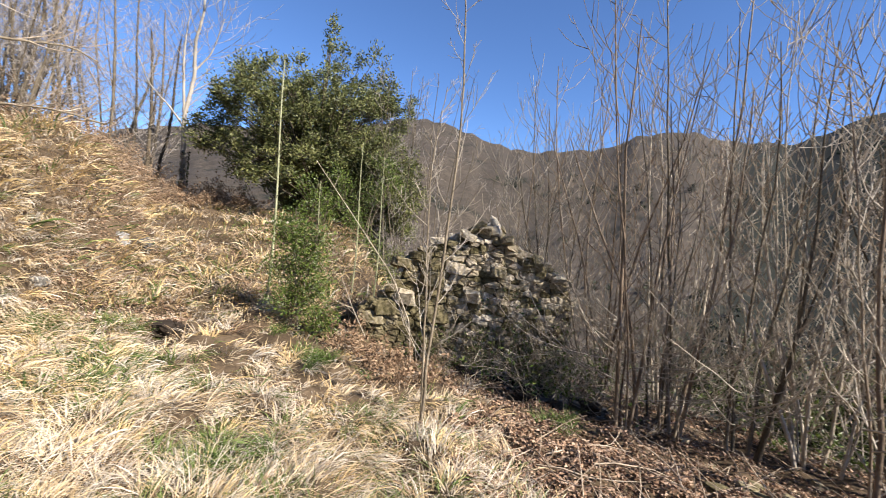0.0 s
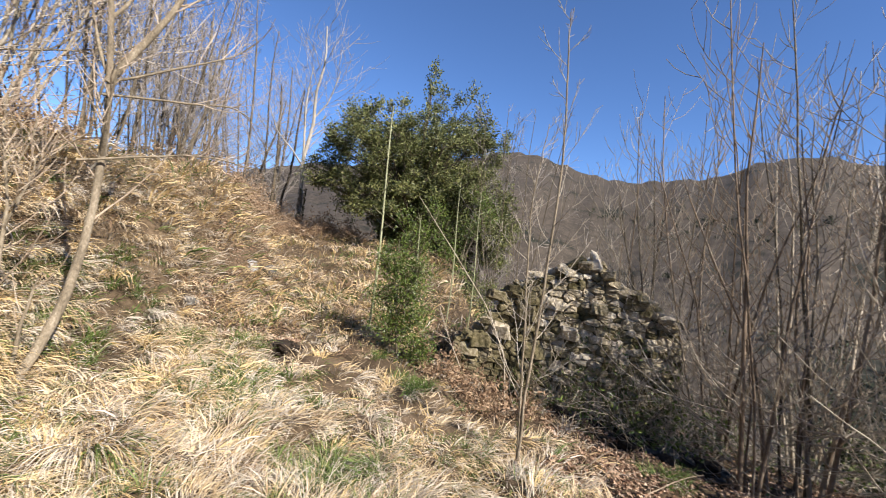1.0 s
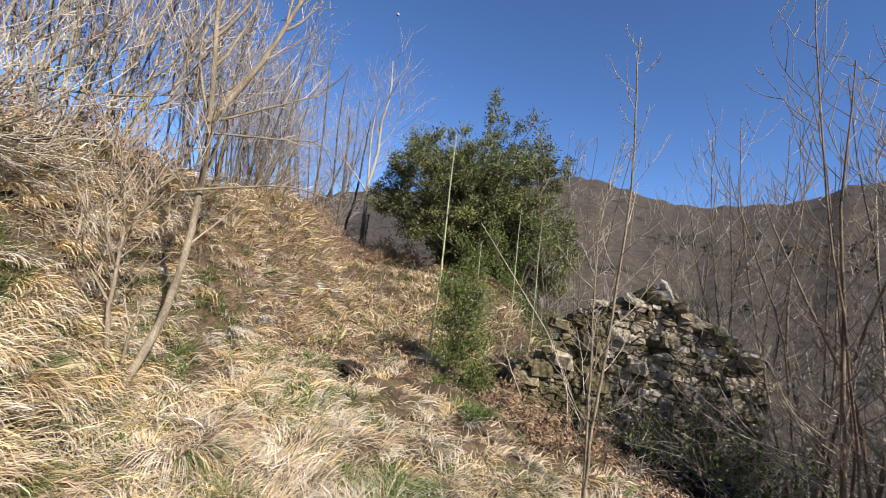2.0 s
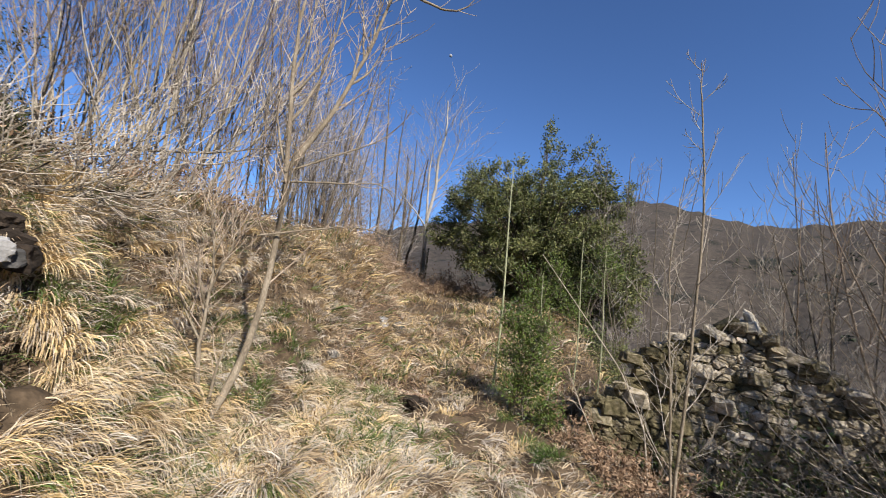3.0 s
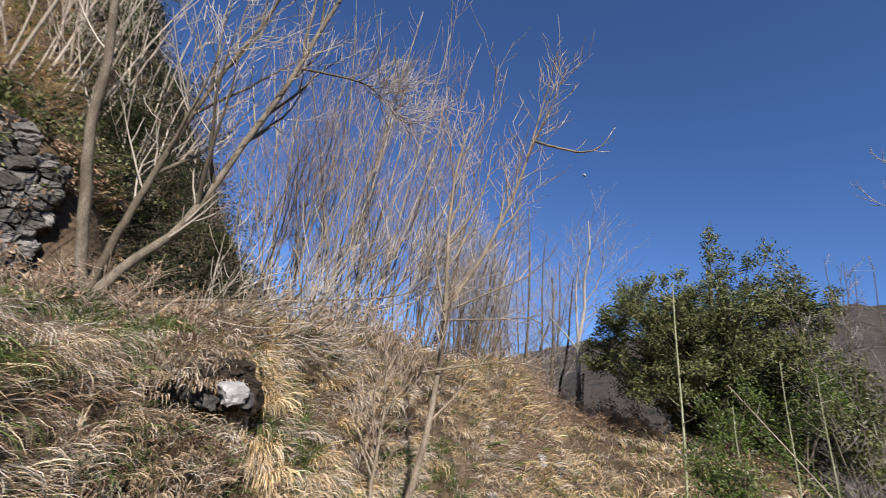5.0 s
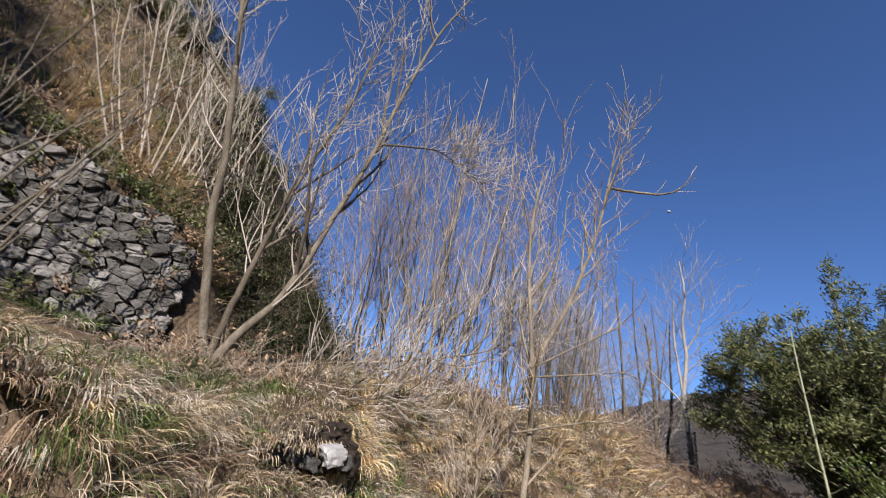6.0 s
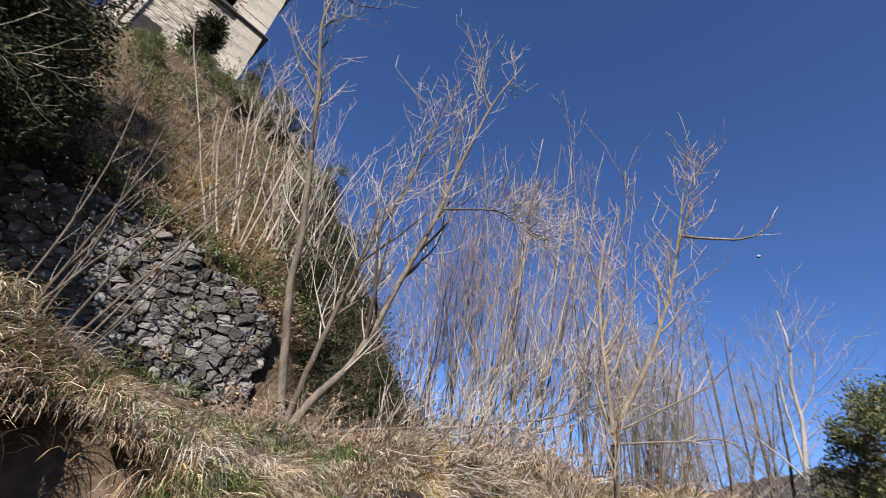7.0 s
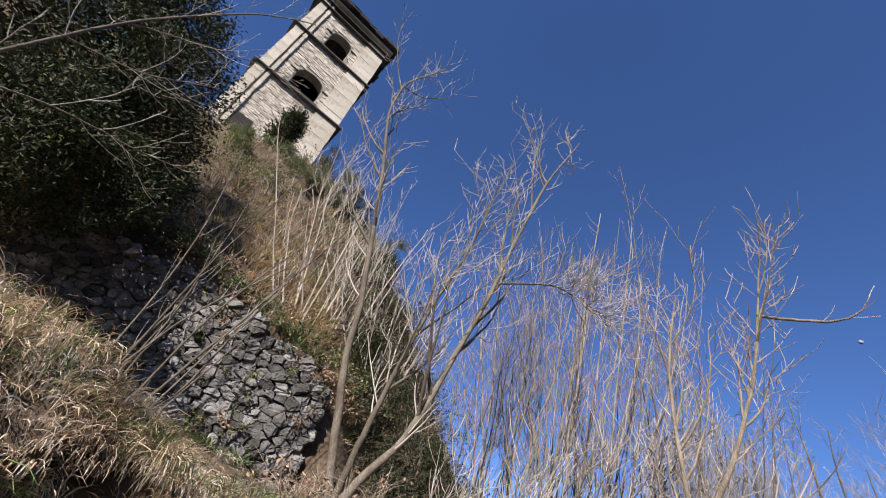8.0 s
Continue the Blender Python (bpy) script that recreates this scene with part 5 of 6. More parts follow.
# dark scrub added along the wall top to make its band of shade
for n in range(10):
    y = -4.9 + 0.43 * n
    q = (WALL_X - 0.32, y)
    thorn_scrub(Vector((*q, gz(*q))), 0.5, 985 + n, "dark scrub added for the band of shade along the wall top", 0.5, M_BARK, 30, "wall top scrub", "scrub_bush", 0.005, M_LEAF if n % 3 else M_RUST, 1.4)
TB = on_ground(117.6, 15.6)
evergreen("shrub", "dark evergreen shrub at the foot of the bell tower", TB, [((0, 0, 0.7), (0.8, 0.8, 0.7)), ((0.3, 0.2, 1.5), (0.75, 0.7, 0.6)), ((-0.3, 0, 2.1), (0.5, 0.5, 0.6))], 820, 0.13, M_DARKLEAF, 0.03, 6500)
for n, (az, e0, az1, e1) in enumerate([(126, 37.4, 121.5, 36.6), (125.6, 38.3, 120.5, 36.2), (124.5, 37.8, 122.8, 35.2)]):
    a, b = Vector(sight(az, e0, 14.8, LATE)), Vector(sight(az1, e1, 14.8, LATE))
    beam = tagged(new("wooden_beam", box_mesh("wooden_beam", (b - a).length, 0.14, 0.16, M_WOOD, 0.015)), "grey weathered beam fallen at the foot of the tower", "beam", "fallen beams")
    beam.matrix_world = Matrix.Translation((a + b) / 2) @ (b - a).to_track_quat("X", "Z").to_matrix().to_4x4()
# brambles over the ruined wall and under the thicket
for n, (az, d, size, leafy) in enumerate([(-13, 7.5, 0.9, 0.3), (-16, 7.6, 1.1, 0.25), (-20, 7.6, 1.1, 0.1), (-24, 8.6, 1.2, 0.1), (-30, 8.8, 1.2, 0.1), (-36, 8.8, 1.2, 0.15), (-42, 8.6, 1.2, 0.35), (-27, 9.4, 1.3, 0.1), (-47, 8.4, 1.2, 0.5)]):
    thorn_scrub(on_ground(az, d), size, 840 + n, "arching bare bramble canes tangled below the thicket", leafy, group="brambles", name="bramble_bush", canes=34, r=0.0065, mat=M_PALETWIG, leafmat=M_LEAF2)
for n, (az, d, size, canes) in enumerate([(-6.5, 6.7, 1.2, 14), (-11, 6.8, 1.4, 26), (-14.5, 6.9, 1.4, 34), (-18, 6.8, 1.3, 36), (1.5, 6.4, 0.6, 8)]):
    thorn_scrub(on_ground(az, d), size, 890 + n, "pale bare bramble canes climbing the ruined wall", 0.08, M_PALETWIG, canes, "brambles", "bramble_bush", 0.0048, M_LEAF2, 0.45)
thorn_scrub(Vector((*polar(-11, 7.45)[:2], 0.75)), 0.9, 860, "green-leaved bramble hanging over the wall top", 0.8, name="bramble_bush", canes=40, leafmat=M_LEAF2, group="brambles")
for n, (az, d) in enumerate([(-33, 10.2), (-37, 9.8), (-41, 10.0), (-45, 9.6), (-49, 9.4), (-39, 11.2)]):
    p = on_ground(az, d)
    g = np.random.default_rng(1000 + n)
    evergreen("shrub", "dark leafy evergreen bush behind the bare thicket", p, [((g.normal(0, 0.6), g.normal(0, 0.5), g.uniform(0.2, 1.5)), (0.5, 0.5, 0.42)) for _ in range(8)], 1010 + n, 0.07, M_LEAF if n % 2 else M_DARKLEAF, 0.015, 3000, group="thicket evergreens")
# rusty dead stalks beside the lane and by the sapling
for n, (az, d, size) in enumerate([(4.5, 5.6, 0.55), (1.5, 5.9, 0.5), (7.5, 5.9, 0.5), (37, 13.5, 0.8), (39.5, 12.8, 0.8), (35.5, 15, 0.8), (41, 13.5, 0.9), (33.5, 16.5, 0.8), (11, 6.3, 0.45), (13, 8.0, 0.6), (38, 15.5, 0.9)]):
    thorn_scrub(on_ground(az, d), size, 870 + n, "clump of rusty dead stalks in the dry grass", 0.12, M_RUST, 50, "dead stalk clumps", "dead_stalks", 0.004, M_RUST, 0.6)


for n, (az, d, size) in enumerate([(35, 17.5, 1.2), (37, 16.2, 1.3), (39, 15, 1.3), (41, 14, 1.2), (43, 13.5, 1.1), (36, 19, 1.4), (40, 17, 1.5), (44, 15.5, 1.4), (33.4, 19.5, 1.0), (47, 13.5, 1.2), (28, 19, 1.2), (30, 20.5, 1.2)]):
    thorn_scrub(on_ground(az, d), size, 930 + n, "brown leafy scrub along the edge of the lane", 0.55, M_TWIG, 44, "lane scrub", "scrub_bush", 0.007, M_RUST, 0.5)
for n, (az, d, size) in enumerate([(30.0, 16.6, 0.9), (28.4, 16.2, 0.8), (26.6, 16.0, 0.9), (29.2, 15.6, 0.7), (25.2, 15.4, 0.7), (33.0, 15.8, 0.8)]):
    thorn_scrub(on_ground(az, d), size, 1060 + n, "rusty leafy scrub on the brow of the lane", 0.5, M_RUSTBARK, 34, "lane scrub", "scrub_bush", 0.006, M_RUST, 0.5)
# dark stems climbing the ruin
for n, (az, d, size) in enumerate([(-8.5, 6.95, 1.1), (-12.5, 7.1, 1.2), (-16, 7.25, 1.2), (-4.5, 6.8, 0.9)]):
    thorn_scrub(on_ground(az, d), size, 950 + n, "dark woody climber stems rooted against the ruined wall", 0.35, M_BARK if n % 3 else M_TWIG, 20, "wall climbers", "climber", 0.007, M_LEAF, 0.3)


# ---- poles and fallen stems by the evergreen ----
def pole(az, e0, e1, d, r, seed, label, spurs=8, lean=0.0):
    g = np.random.default_rng(seed)
    p = on_ground(az, d)
    root = base_empty("young_stem", p, label, "sapling", "young stems")
    top = sight(az + lean, e1, d) - np.array(p)
    line = np.array([np.array([0, 0, -0.05]) * (1 - t) + top * t + np.array([0.03 * math.sin(t * 5), 0, 0]) for t in np.linspace(0, 1, 9)])
    t = Tubes()
    t.add(line, np.linspace(r, r * 0.35, 9), 6)
    part("stem", t.mesh("stem", M_POLE), root)
    for k in range(spurs):
        q, _ = at_along(line, g.uniform(0.3, 0.95))
        s = Tubes()
        a = g.uniform(0, 2 * np.pi)
        b = bough(g, q, (math.cos(a), math.sin(a), 0.25), g.uniform(0.15, 0.5), 0.1, 0.3, 4)
        s.add(b, np.linspace(r * 0.3, r * 0.12, 5), 4)
        part("spur", s.mesh("spur", M_POLE), root)


pole(21.7, -8, 17.4, 7.6, 0.026, 901, "thin straight grey-green young stem with short side spurs", 9)
pole(16.3, -6, 4.0, 8.0, 0.016, 902, "short thin grey-green stem beside the evergreen", 5)
pole(11.5, -6, 9.0, 9.0, 0.018, 903, "thin straight stem before the evergreen", 5)
pole(8.6, -6, 8.0, 9.0, 0.016, 904, "thin straight stem before the evergreen", 5)


def leaning_branch(points, r, seed, label):
    g = np.random.default_rng(seed)
    root = base_empty("fallen_branch", Vector(points[0]), label, "branch", "fallen branches")
    pts = np.array([np.array(q) for q in points]) - np.array(points[0])
    fine = np.array([np.interp(np.linspace(0, len(pts) - 1, 20), range(len(pts)), pts[:, k]) for k in range(3)]).T
    t = Tubes()
    t.add(fine, np.linspace(r, r * 0.4, 20), 6)
    part("limb", t.mesh("limb", M_PALE), root)
    tw = Tubes()
    side_shoots(g, tw, fine, r, 8, 0.4, 0.8, 0.3, 0, 0.2, 0.1, 4)
    part("twig_spray", tw.mesh("twig_spray", M_PALETWIG), root, kind="stuff")


leaning_branch([np.array(on_ground(2.6, 6.25)), sight(3.5, -13, 6.3), sight(6.5, -7, 6.3), sight(12, 0, 6.4), sight(17.2, 6.5, 6.5)], 0.011, 911, "pale bare branch slanting across the evergreen")
leaning_branch([sight(9, -15.5, 5.9), sight(11, -12, 5.9), sight(13, -7.5, 5.9)], 0.01, 912, "thin bare branch sticking out of the grass")

# ---- rocks in the bank ----
def rock(place, sx, sy, sz, mat, seed, label, name="rock", turn=0.0):
    g = np.random.default_rng(seed)
    bm = bmesh.new()
    bmesh.ops.create_icosphere(bm, subdivisions=3, radius=0.5)
    for v in bm.verts:
        p = v.co.copy()
        n1 = noise.noise(p * 2.3 + Vector((seed, 0, 0)))
        n2 = noise.noise(p * 6.0 + Vector((0, seed, 0))) + 0.6 * noise.noise(p * 13.0 + Vector((seed, seed, 0)))
        q = Vector((max(-0.36, min(0.36, p.x)), max(-0.36, min(0.36, p.y)), max(-0.34, min(0.34, p.z))))
        v.co = q * (1.25 + 0.5 * n1 + 0.2 * n2)
        v.co = Vector((v.co.x * sx, v.co.y * sy, v.co.z * sz))
    me = bpy.data.meshes.new(name)
    bm.to_mesh(me)
    bm.free()
    me.materials.append(mat)
    ob = new(name, me)
    ob.matrix_world = Matrix.Translation(place) @ Matrix.Rotation(turn, 4, "Z") @ Matrix.Rotation(g.uniform(-0.3, 0.3), 4, "X")
    return tagged(ob, label, "rock", "rocks in the bank")


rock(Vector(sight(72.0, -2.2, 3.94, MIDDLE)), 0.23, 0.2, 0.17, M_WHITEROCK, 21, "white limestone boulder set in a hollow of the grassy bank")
# near-black clods fill the hollow; its shade is put into their colour
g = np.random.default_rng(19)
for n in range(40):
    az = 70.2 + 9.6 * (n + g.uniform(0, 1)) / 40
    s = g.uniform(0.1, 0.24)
    rock(Vector(sight(az, g.uniform(-3.8, 0.8), g.uniform(4.1, 4.4), MIDDLE)), s, s, s * 0.8, M_EARTH_SHADE, 200 + n, "clod coloured near-black for earth and shade under the turf", "earth_shade_clod", g.uniform(0, 3))
# rocks in a dark tone that adds to the hollow's painted shade
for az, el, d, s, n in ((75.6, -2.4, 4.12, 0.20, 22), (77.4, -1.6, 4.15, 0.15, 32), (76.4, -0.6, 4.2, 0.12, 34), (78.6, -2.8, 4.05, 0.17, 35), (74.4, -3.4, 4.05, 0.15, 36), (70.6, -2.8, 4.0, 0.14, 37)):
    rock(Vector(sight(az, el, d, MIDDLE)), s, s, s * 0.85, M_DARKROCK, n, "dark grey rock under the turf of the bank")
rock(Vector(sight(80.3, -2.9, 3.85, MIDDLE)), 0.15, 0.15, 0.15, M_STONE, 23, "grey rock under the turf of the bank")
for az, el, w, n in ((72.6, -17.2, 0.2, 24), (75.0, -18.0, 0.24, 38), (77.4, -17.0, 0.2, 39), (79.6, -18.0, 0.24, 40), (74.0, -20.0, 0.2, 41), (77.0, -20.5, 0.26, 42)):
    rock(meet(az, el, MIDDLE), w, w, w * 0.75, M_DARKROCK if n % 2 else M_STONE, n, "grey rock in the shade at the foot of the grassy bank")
rock(meet(70.6, -0.2, MIDDLE), 0.2, 0.2, 0.12, M_STONE, 25, "grey stone half buried in the bank")
rock(meet(66, -4.0, MIDDLE), 0.2, 0.2, 0.16, M_STONE, 26, "small grey stone in the grass")
rock(meet(34.8, -5.6, EARLY), 0.4, 0.35, 0.3, M_STONE, 27, "pale stone beside the lane")
rock(meet(36.9, -4.9, EARLY), 0.3, 0.3, 0.24, M_WHITEROCK, 28, "pale stone beside the lane")
rock(meet(43.2, -9.5, EARLY), 0.2, 0.2, 0.14, M_STONE, 29, "small pale stone in the grass slope")

# a hole in the grass: near-black clods give its shade by colour
HOLE_SHADE = meet(32.3, -15.3, EARLY)
for n, (dx, dy, s) in enumerate(((0, 0, 0.34), (-0.22, 0.06, 0.26), (0.2, 0.08, 0.24), (0.05, 0.15, 0.3))):
    rock(Vector((HOLE_SHADE.x + dx, HOLE_SHADE.y + dy, HOLE_SHADE.z + 0.04)), s * 0.8, s * 0.7, s * 0.55, M_EARTH_SHADE, 240 + n, "near-black clod put in for the shade of a hole in the grass", "earth_shade_clod", n)
# near-black clods darken the tussock gaps in place of shade
g = np.random.default_rng(17)
for n in range(26):
    hx, hy = ((-2.1, -1.42), (-2.35, -0.3))[n % 2]
    x, y, s = hx + g.normal(0, 0.12), hy + g.normal(0, 0.14), g.uniform(0.08, 0.2)
    rock(Vector((x, y, gz(x, y) + s * 0.2)), s, s, s * 0.8, M_EARTH_SHADE, 330 + n, "near-black clod for the shade in a gap between grass tussocks", "earth_shade_clod", g.uniform(0, 3))
# black soil and broken stone at the ruin's foot; its shade coloured in too
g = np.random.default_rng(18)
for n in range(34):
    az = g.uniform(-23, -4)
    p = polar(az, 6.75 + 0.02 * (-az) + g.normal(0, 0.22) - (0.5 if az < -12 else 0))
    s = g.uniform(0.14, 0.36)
    rock(Vector((p.x, p.y, gz(p.x, p.y) + s * 0.12)), s, s, s * 0.55, M_DARKROCK if n % 3 == 0 else M_EARTH_SHADE, 260 + n, "dark stone fallen from the wall onto black soil" if n % 3 == 0 else "clod near-black for soil and shade at the foot of the wall", "rock" if n % 3 == 0 else "earth_shade_clod", g.uniform(0, 3))
for n in range(9):
    az = g.uniform(-44, -25)
    p = polar(az, g.uniform(5.0, 6.8))
    s = g.uniform(0.12, 0.26)
    rock(Vector((p.x, p.y, gz(p.x, p.y) + 0.02)), s, s * 0.8, s * 0.4, M_MOSS, 300 + n, "flat grey stone among fallen leaves", "rock", g.uniform(0, 3))

# day moon, low contrast against the blue
bm = bmesh.new()
bmesh.ops.create_uvsphere(bm, u_segments=24, v_segments=12, radius=13)
me = bpy.data.meshes.new("moon")
bm.to_mesh(me)
bm.free()
me.materials.append(M_MOON)
moon = tagged(new("moon", me), "faint pale half moon in the blue daytime sky", "moon", kind="structure")
moon.location = sight(30.4, 29.4, 3400)


# ---- grass and litter ----
def scatter(rng, count, az, d, keep=None):
    a = np.radians(rng.uniform(*az, count))
    r = d[0] * (d[1] / d[0]) ** rng.uniform(0, 1, count)
    x, y = -np.sin(a) * r, np.cos(a) * r
    if keep is not None:
        ok = keep(x, y)
        x, y = x[ok], y[ok]
    return np.stack([x, y, ground_z(x, y)], -1)


def downhill(c):
    e = 0.15
    return -np.stack([(ground_z(c[:, 0] + e, c[:, 1]) - c[:, 2]) / e, (ground_z(c[:, 0], c[:, 1] + e) - c[:, 2]) / e], -1).clip(-1.5, 1.5)


def open_bank(x, y):
    return grassy(x, y) & ((((x - HOLE_SHADE.x) * 0.85 + (y - HOLE_SHADE.y) * 0.53) / 0.35) ** 2 + (((x - HOLE_SHADE.x) * -0.53 + (y - HOLE_SHADE.y) * 0.85 + 0.35) / 0.6) ** 2 > 1)


def grassy(x, y):
    r = np.hypot(x, y)
    ok = (x < 0.9 - 0.16 * (y - 3) + 0.35 * waves(x, y, 2, 4)) & (r > 1.1)
    ok &= ~((x < WALL_X + 0.25) & (x > WALL_X - 0.3) & (y < WALL_Y1) & (y > WALL_Y0))
    ok &= ~((x < WALL_X + 0.8) & (x > WALL_X) & (y < WALL_Y1 - 0.2) & (y > WALL_Y0) & (np.sin(x * 91 + y * 57) > -0.3))
    ok &= (x - HOLE_SHADE.x - 0.1) ** 2 + (y - HOLE_SHADE.y + 0.16) ** 2 > 0.36 ** 2
    for n, (hx, hy, hw, deep) in enumerate(HOLLOWS):
        t = (0.2 if n < 2 else 0.1) / math.hypot(hx, hy + 0.45)
        ok &= (x - hx * (1 - t)) ** 2 + (y - hy + (hy + 0.45) * t) ** 2 > (hw + 0.04 if n < 2 else hw * 0.55) ** 2
    return ok


def tufty(x, y):
    """Tussocks stand in drifts, with matted gaps between."""
    clear = np.ones(np.shape(x), bool)
    for hx, hy, hw, deep in HOLLOWS[:2]:
        t = 0.5 / math.hypot(hx, hy + 0.45)
        for u in (0.5, 1.0):
            clear &= (x - hx * (1 - t * u)) ** 2 + (y - hy + (hy + 0.45) * t * u) ** 2 > (hw * 0.9) ** 2
    az, r = np.degrees(np.arctan2(-x, y)), np.hypot(x, y)
    clear &= ~((az > 31) & (az < 42) & (r > 6.5) & (r < 14) & (waves(x, y, 1.3, 31) > -0.1))
    return open_bank(x, y) & clear & (waves(x, y, 3.1, 21) + 0.6 * waves(x, y, 6.4, 23) > -0.3)


def combed(c, down, swirl):
    """The way the grass lies: downhill, and round in slow swirls."""
    a = 3.0 * waves(c[:, 0], c[:, 1], 1.9, 12)
    return downhill(c) * down + np.stack([np.cos(a), np.sin(a)], -1) * swirl


rng = np.random.default_rng(70)
MATS = [M_STRAW, M_GREEN, M_RUST, M_GOLD, M_ASHY]
# tussocks with drooping mops, then matted thatch between, then the farther slopes
roots = np.concatenate([scatter(rng, 1500, (-55, 138), (1.2, 7.5), tufty), scatter(rng, 260, (78, 140), (1.7, 4.5), tufty), scatter(rng, 900, (30, 78), (4.0, 11.0), tufty)])
tagged(new("tussock_grass", blades(rng, roots, 38, 0.29, 0.9, 0.85, 0.0072, MATS, [0.36, 0.06, 0.06, 0.16, 0.36], "tussock_grass", 0.09, combed(roots, 0.8, 0.6), 1, 4, 0.6, 0.6)), "drooping straw-coloured grass tussocks on the bank", "grass", kind="stuff")
roots = np.concatenate([scatter(rng, 4300, (-55, 138), (1.3, 9.5), grassy), scatter(rng, 1800, (-30, 80), (1.5, 4.5), grassy), scatter(rng, 700, (35, 76), (3.2, 8.5), grassy), scatter(rng, 1500, (16, 62), (6.5, 13.5), grassy), scatter(rng, 520, (138, 250), (1.0, 5.0), grassy)])
tagged(new("thatch_grass", blades(rng, roots, 16, 0.22, 1.15, 0.35, 0.0072, MATS, [0.34, 0.06, 0.08, 0.14, 0.38], "thatch_grass", 0.12, combed(roots, 0.8, 0.7), 1, 3, 0.6, 0.7)), "matted flattened dry winter grass", "grass", kind="stuff")
roots = scatter(rng, 700, (42, 80), (3.0, 7.0), tufty)
tagged(new("mop_grass", blades(rng, roots, 46, 0.36, 0.5, 1.15, 0.0068, [M_STRAW, M_GREEN, M_GOLD, M_ASHY], [0.40, 0.08, 0.28, 0.24], "mop_grass", 0.09, combed(roots, 1.3, 0.4), 0, 5, 0.25, 0.6)), "golden mop-headed grass tussocks on the sunny bank", "grass", kind="stuff")
roots = scatter(rng, 460, (84, 138), (1.9, 4.4), tufty)
tagged(new("sedge_grass", blades(rng, roots, 50, 0.34, 0.45, 1.25, 0.0055, [M_STRAW, M_RUST, M_ASHY, M_GREEN], [0.34, 0.2, 0.18, 0.28], "sedge_grass", 0.09, combed(roots, 1.2, 0.4), 0, 5, 0.25, 0.6)), "brownish drooping sedge tussocks below the wall", "grass", kind="stuff")
roots = scatter(rng, 5000, (5, 138), (7.5, 22), lambda x, y: grassy(x, y) & ((y > 3) | (waves(x, y, 1.4, 5) < 0.32)))
tagged(new("slope_grass", blades(rng, roots, 9, 0.5, 0.8, 0.6, 0.015, MATS, [0.30, 0.16, 0.12, 0.30, 0.12], "slope_grass", 0.2, combed(roots, 0.9, 0.4), 1)), "dry grass on the farther slopes", "grass", kind="stuff")


# turf that overhangs the worn hollows, with its fringe of dry grass
def turf_lip(eye, az0, az1, el, deep, seed, label, wander=0.6):
    g = np.random.default_rng(seed)
    n, m = 26, 7
    azs = np.linspace(az0, az1, n)
    edge = []
    for k, az in enumerate(azs):
        a = radians(az)
        t = math.tan(radians(el + wander * math.sin(k * 0.7 + seed) - 2.2 * abs(2 * k / (n - 1) - 1) ** 4))
        for d in np.arange(1.0, 8.0, 0.02):
            x, y = eye[0] - math.sin(a) * d, eye[1] + math.cos(a) * d
            if float(ground_z(x, y, False)) > eye[2] + t * d:
                break
        edge.append(d)
    top, low = [], []
    for az, d in zip(azs, edge):
        a = radians(az)
        for u in np.linspace(0, 1, m):
            q = d - 0.1 + deep * u
            x, y = eye[0] - math.sin(a) * q, eye[1] + math.cos(a) * q
            z = float(ground_z(x, y, False)) + 0.03 if u > 0 else float(ground_z(x - 0.0, y, False)) + 0.05
            top.append((x, y, z + g.normal(0, 0.012)))
            low.append((x, y, z - 0.05 - 0.12 * min(u * 3, 1) + g.normal(0, 0.02)))
    v = np.array(top + low)
    i, j = np.meshgrid(np.arange(n - 1), np.arange(m - 1), indexing="ij")
    q = np.stack([i * m + j, i * m + j + 1, (i + 1) * m + j + 1, (i + 1) * m + j], -1).reshape(-1, 4)
    s0 = np.stack([np.arange(n - 1) * m, (np.arange(n - 1) + 1) * m], -1)
    rim = np.concatenate([s0, s0[:, ::-1] + n * m], 1)
    faces = np.concatenate([q[:, ::-1], q + n * m, rim])
    root = base_empty("turf_overhang", tuple(v[n // 2 * m]), label, "turf", "turf overhangs")
    me = mesh_from("sod", v - v[n // 2 * m], faces.ravel(), np.full(len(faces), 4), M_TURF, True)
    part("sod", me, root, "dark rooty soil")
    at = np.array(top).reshape(n, m, 3)
    rims = np.repeat(at[:, 0], 3, axis=0) + g.normal(0, 0.035, (3 * n, 3)) * np.array([1, 1, 0.3])
    back = at[:, 1:].reshape(-1, 3)
    out = unit(np.array([eye[0], eye[1]]) - at[n // 2, 0, :2])
    fringe = blades(g, rims, 8, 0.14, 1.25, 0.75, 0.0055, [M_STRAW, M_RUST, M_ASHY], [0.4, 0.35, 0.25], "fringe", 0.06, np.tile(out * 1.6, (len(rims), 1)), 0, 4, 0.4, 0.4)
    crest = blades(g, back, 20, 0.2, 0.8, 0.7, 0.0065, [M_STRAW, M_RUST, M_ASHY, M_GREEN], [0.36, 0.24, 0.28, 0.12], "fringe", 0.10, np.tile(out * 0.4, (len(back), 1)), 0, 4, 0.5, 0.5)
    for me in (fringe, crest):
        co = np.empty(len(me.vertices) * 3, np.float32)
        me.vertices.foreach_get("co", co)
        me.vertices.foreach_set("co", (co.reshape(-1, 3) - v[n // 2 * m].astype(np.float32)).ravel())
        part("fringe", me, root, "hanging dry grass", kind="stuff")


STAND4 = np.array([-0.189, -0.358, 1.677])
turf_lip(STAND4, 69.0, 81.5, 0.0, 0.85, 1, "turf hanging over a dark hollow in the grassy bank")
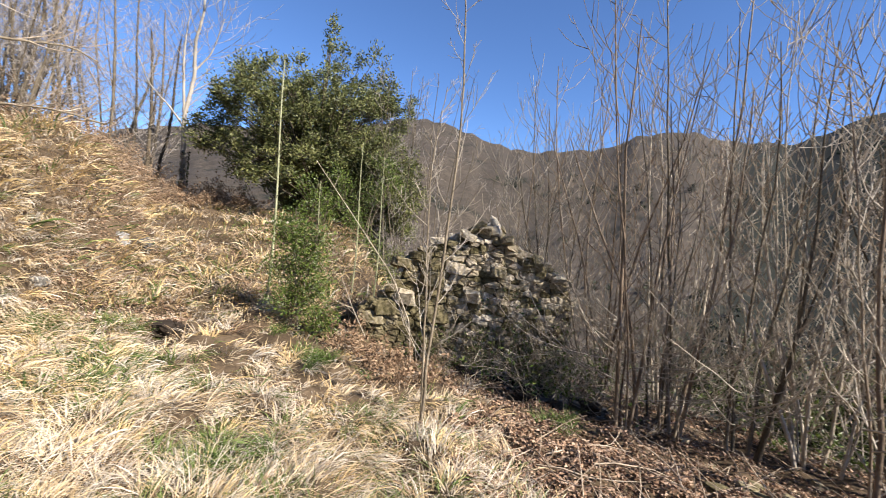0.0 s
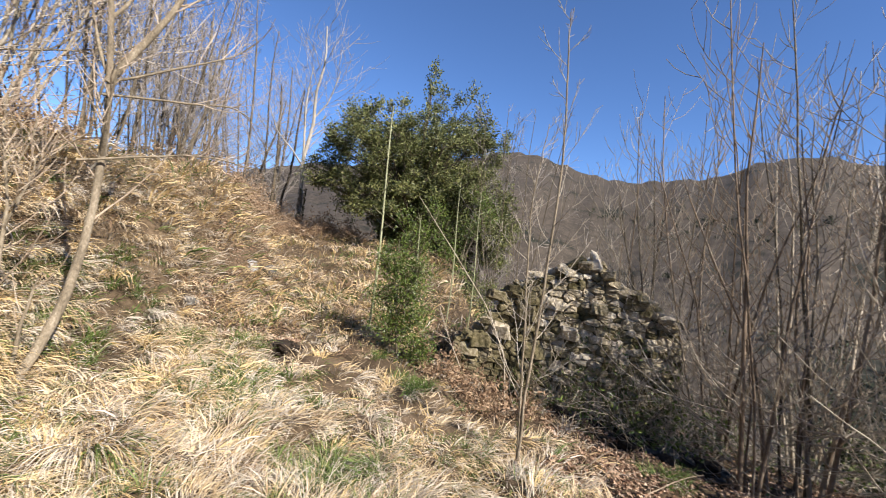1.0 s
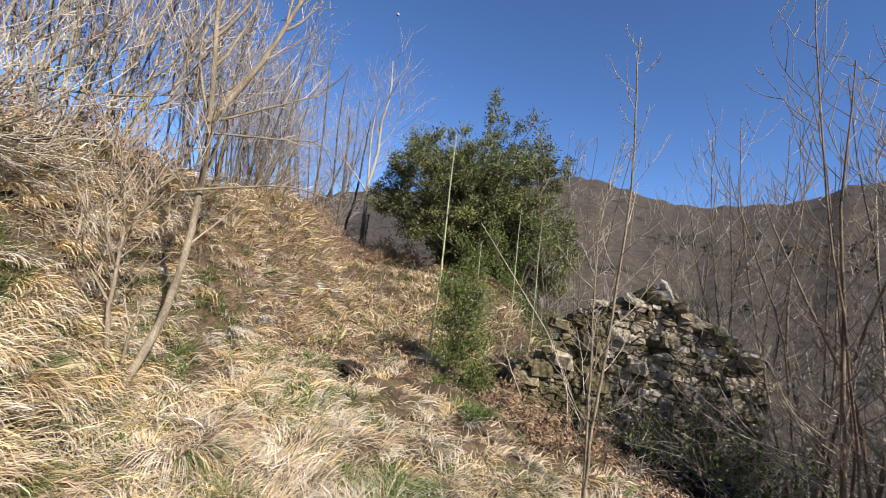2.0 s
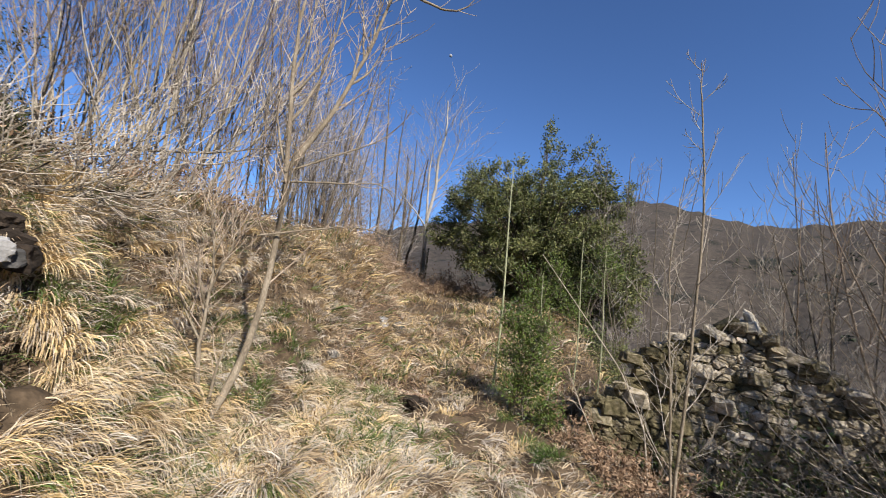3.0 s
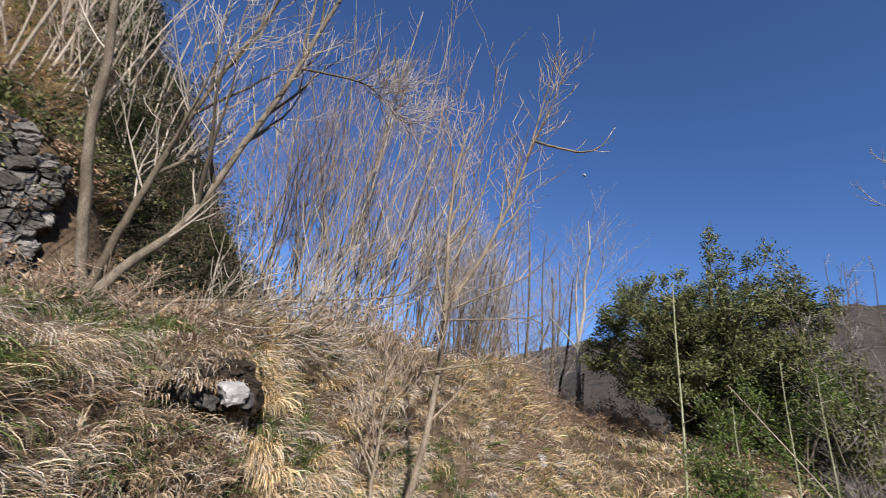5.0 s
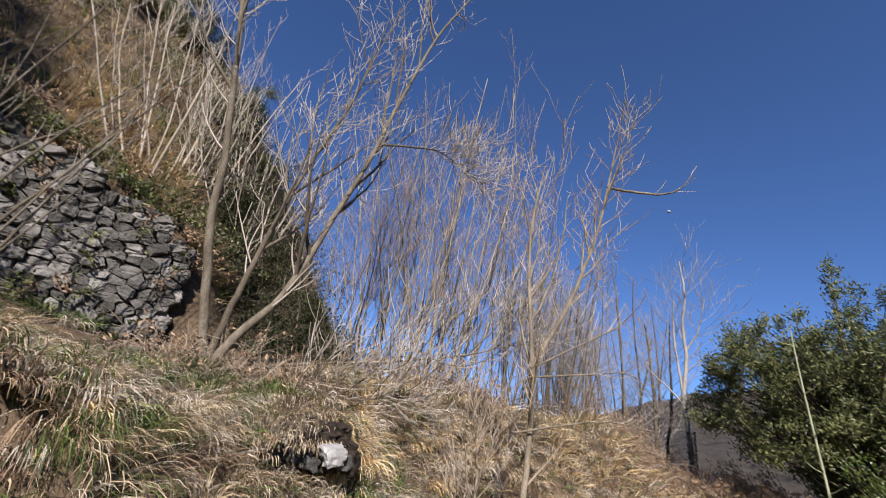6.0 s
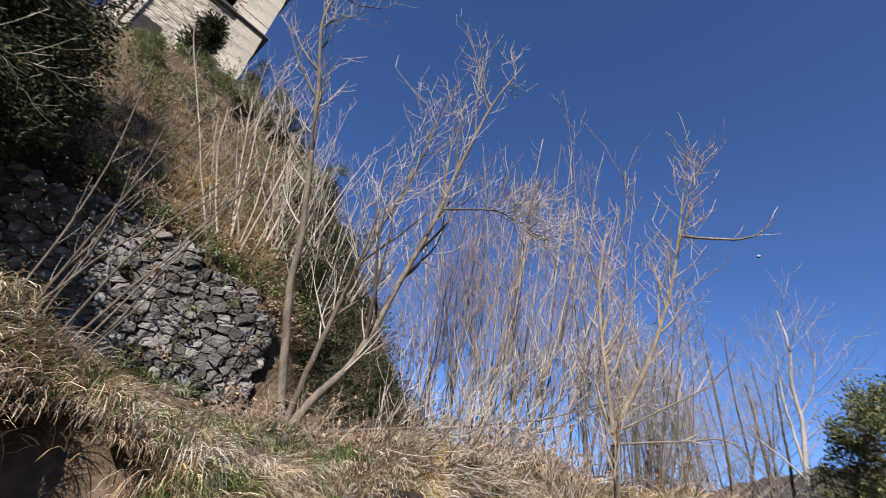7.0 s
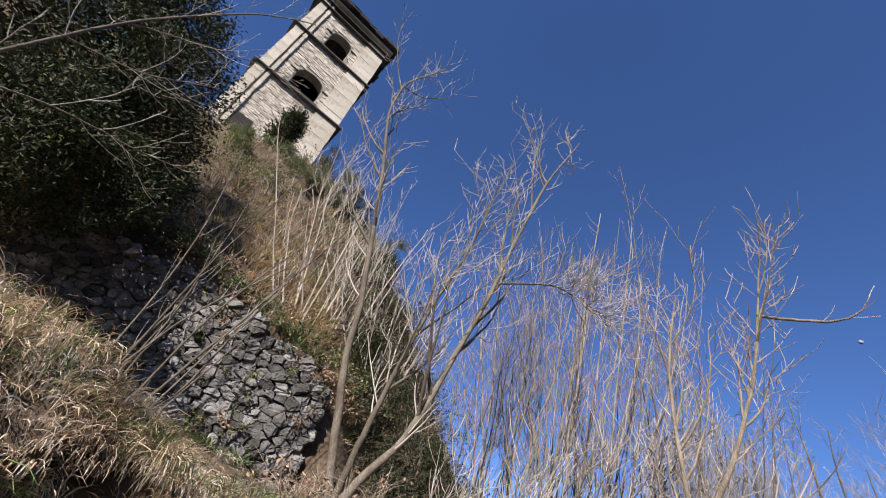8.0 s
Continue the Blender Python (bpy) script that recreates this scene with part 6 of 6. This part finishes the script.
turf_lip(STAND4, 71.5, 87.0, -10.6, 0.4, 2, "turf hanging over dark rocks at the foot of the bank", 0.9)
turf_lip(LATE, 100.5, 121.0, 3.0, 0.6, 3, "brown tussock turf hanging over a dark gap", 0.9)
# fresh green tufts, and swards of short green grass by the young tree and the lane
roots = scatter(rng, 90, (-10, 135), (1.8, 9), grassy)
roots = np.repeat(roots, 4, axis=0)
roots[:, :2] += rng.normal(0, 0.10, (len(roots), 2))
for eye, az, el, wide in [(STAND4, 51, -14, 0.34), (STAND4, 52.5, -10.5, 0.28), (STAND4, 46.5, -7.4, 0.22), (STAND4, 65.5, -5.4, 0.24), (STAND4, 70, -6.4, 0.24), (STAND4, 76, -6.0, 0.25), (STAND4, 40, -14.4, 0.14), (EARLY, 34.8, -18, 0.3), (EARLY, 44.7, -14.7, 0.3), (EARLY, 41, -20, 0.22), (EARLY, 25, -28.7, 0.10), (EARLY, 15, -19, 0.12), (EARLY, -17.6, -22.6, 0.09), (EARLY, 36, -14.5, 0.16), (LATE, 86, 3.5, 0.22), (LATE, 93, 3.0, 0.2), (LATE, 105, 9.0, 0.25), (LATE, 79, 2.5, 0.2), (STAND4, 60, -16, 0.3), (STAND4, 62, -10, 0.25), (STAND4, 56, -18, 0.25), (LATE, 98.8, 7.0, 0.3), (LATE, 116, 11.5, 0.2)]:
    p = meet(az, el, eye)
    spot = np.array(p) + rng.normal(0, 1, (int(150 * wide), 3)) * np.array([wide, wide, 0])
    roots = np.concatenate([roots, spot])
roots[:, 2] = ground_z(roots[:, 0], roots[:, 1])
tagged(new("green_grass", blades(rng, roots, 26, 0.24, 0.55, 0.6, 0.0065, [M_GREEN, M_ASHY], [0.85, 0.15], "green_grass", 0.07)), "fresh green grass tufts among the straw", "grass", kind="stuff")


def wooded(x, y):
    return ~(x < 0.5 - 0.16 * (y - 3) + 0.35 * waves(x, y, 2, 4)) & (np.hypot(x, y) < 11)


leaf_at = scatter(rng, 56000, (-62, 12), (2.0, 10.5), wooded)
lane_at = scatter(rng, 9000, (30, 43), (6.5, 15), lambda x, y: waves(x, y, 1.3, 31) > -0.1)
leaf_at = np.concatenate([leaf_at, lane_at])
leaf_at[:, 2] += rng.uniform(0.0, 0.03, len(leaf_at))
ways = rng.normal(0, 1, leaf_at.shape) * np.array([1, 1, 0.35])
tagged(new("leaf_litter", leaves_mesh(rng, leaf_at, ways, 0.048, 0.034, M_LITTER, "leaf_litter", 0.4)), "brown fallen leaves covering the thicket floor and the lane", "leaves", kind="stuff")
sticks = Tubes()
for p in scatter(rng, 420, (-60, 5), (2.6, 9), wooded):
    a = rng.uniform(0, 2 * np.pi)
    line = bough(rng, p + np.array([0, 0, 0.03]), (math.cos(a), math.sin(a), rng.uniform(0, 0.35)), rng.uniform(0.2, 1.0), 0.15, 0, 4)
    sticks.add(line, np.linspace(rng.uniform(0.004, 0.01), 0.003, 5), 4)
tagged(new("dead_sticks", sticks.mesh("dead_sticks", M_TWIG)), "grey dead sticks lying on the leaf litter", "sticks", kind="stuff")
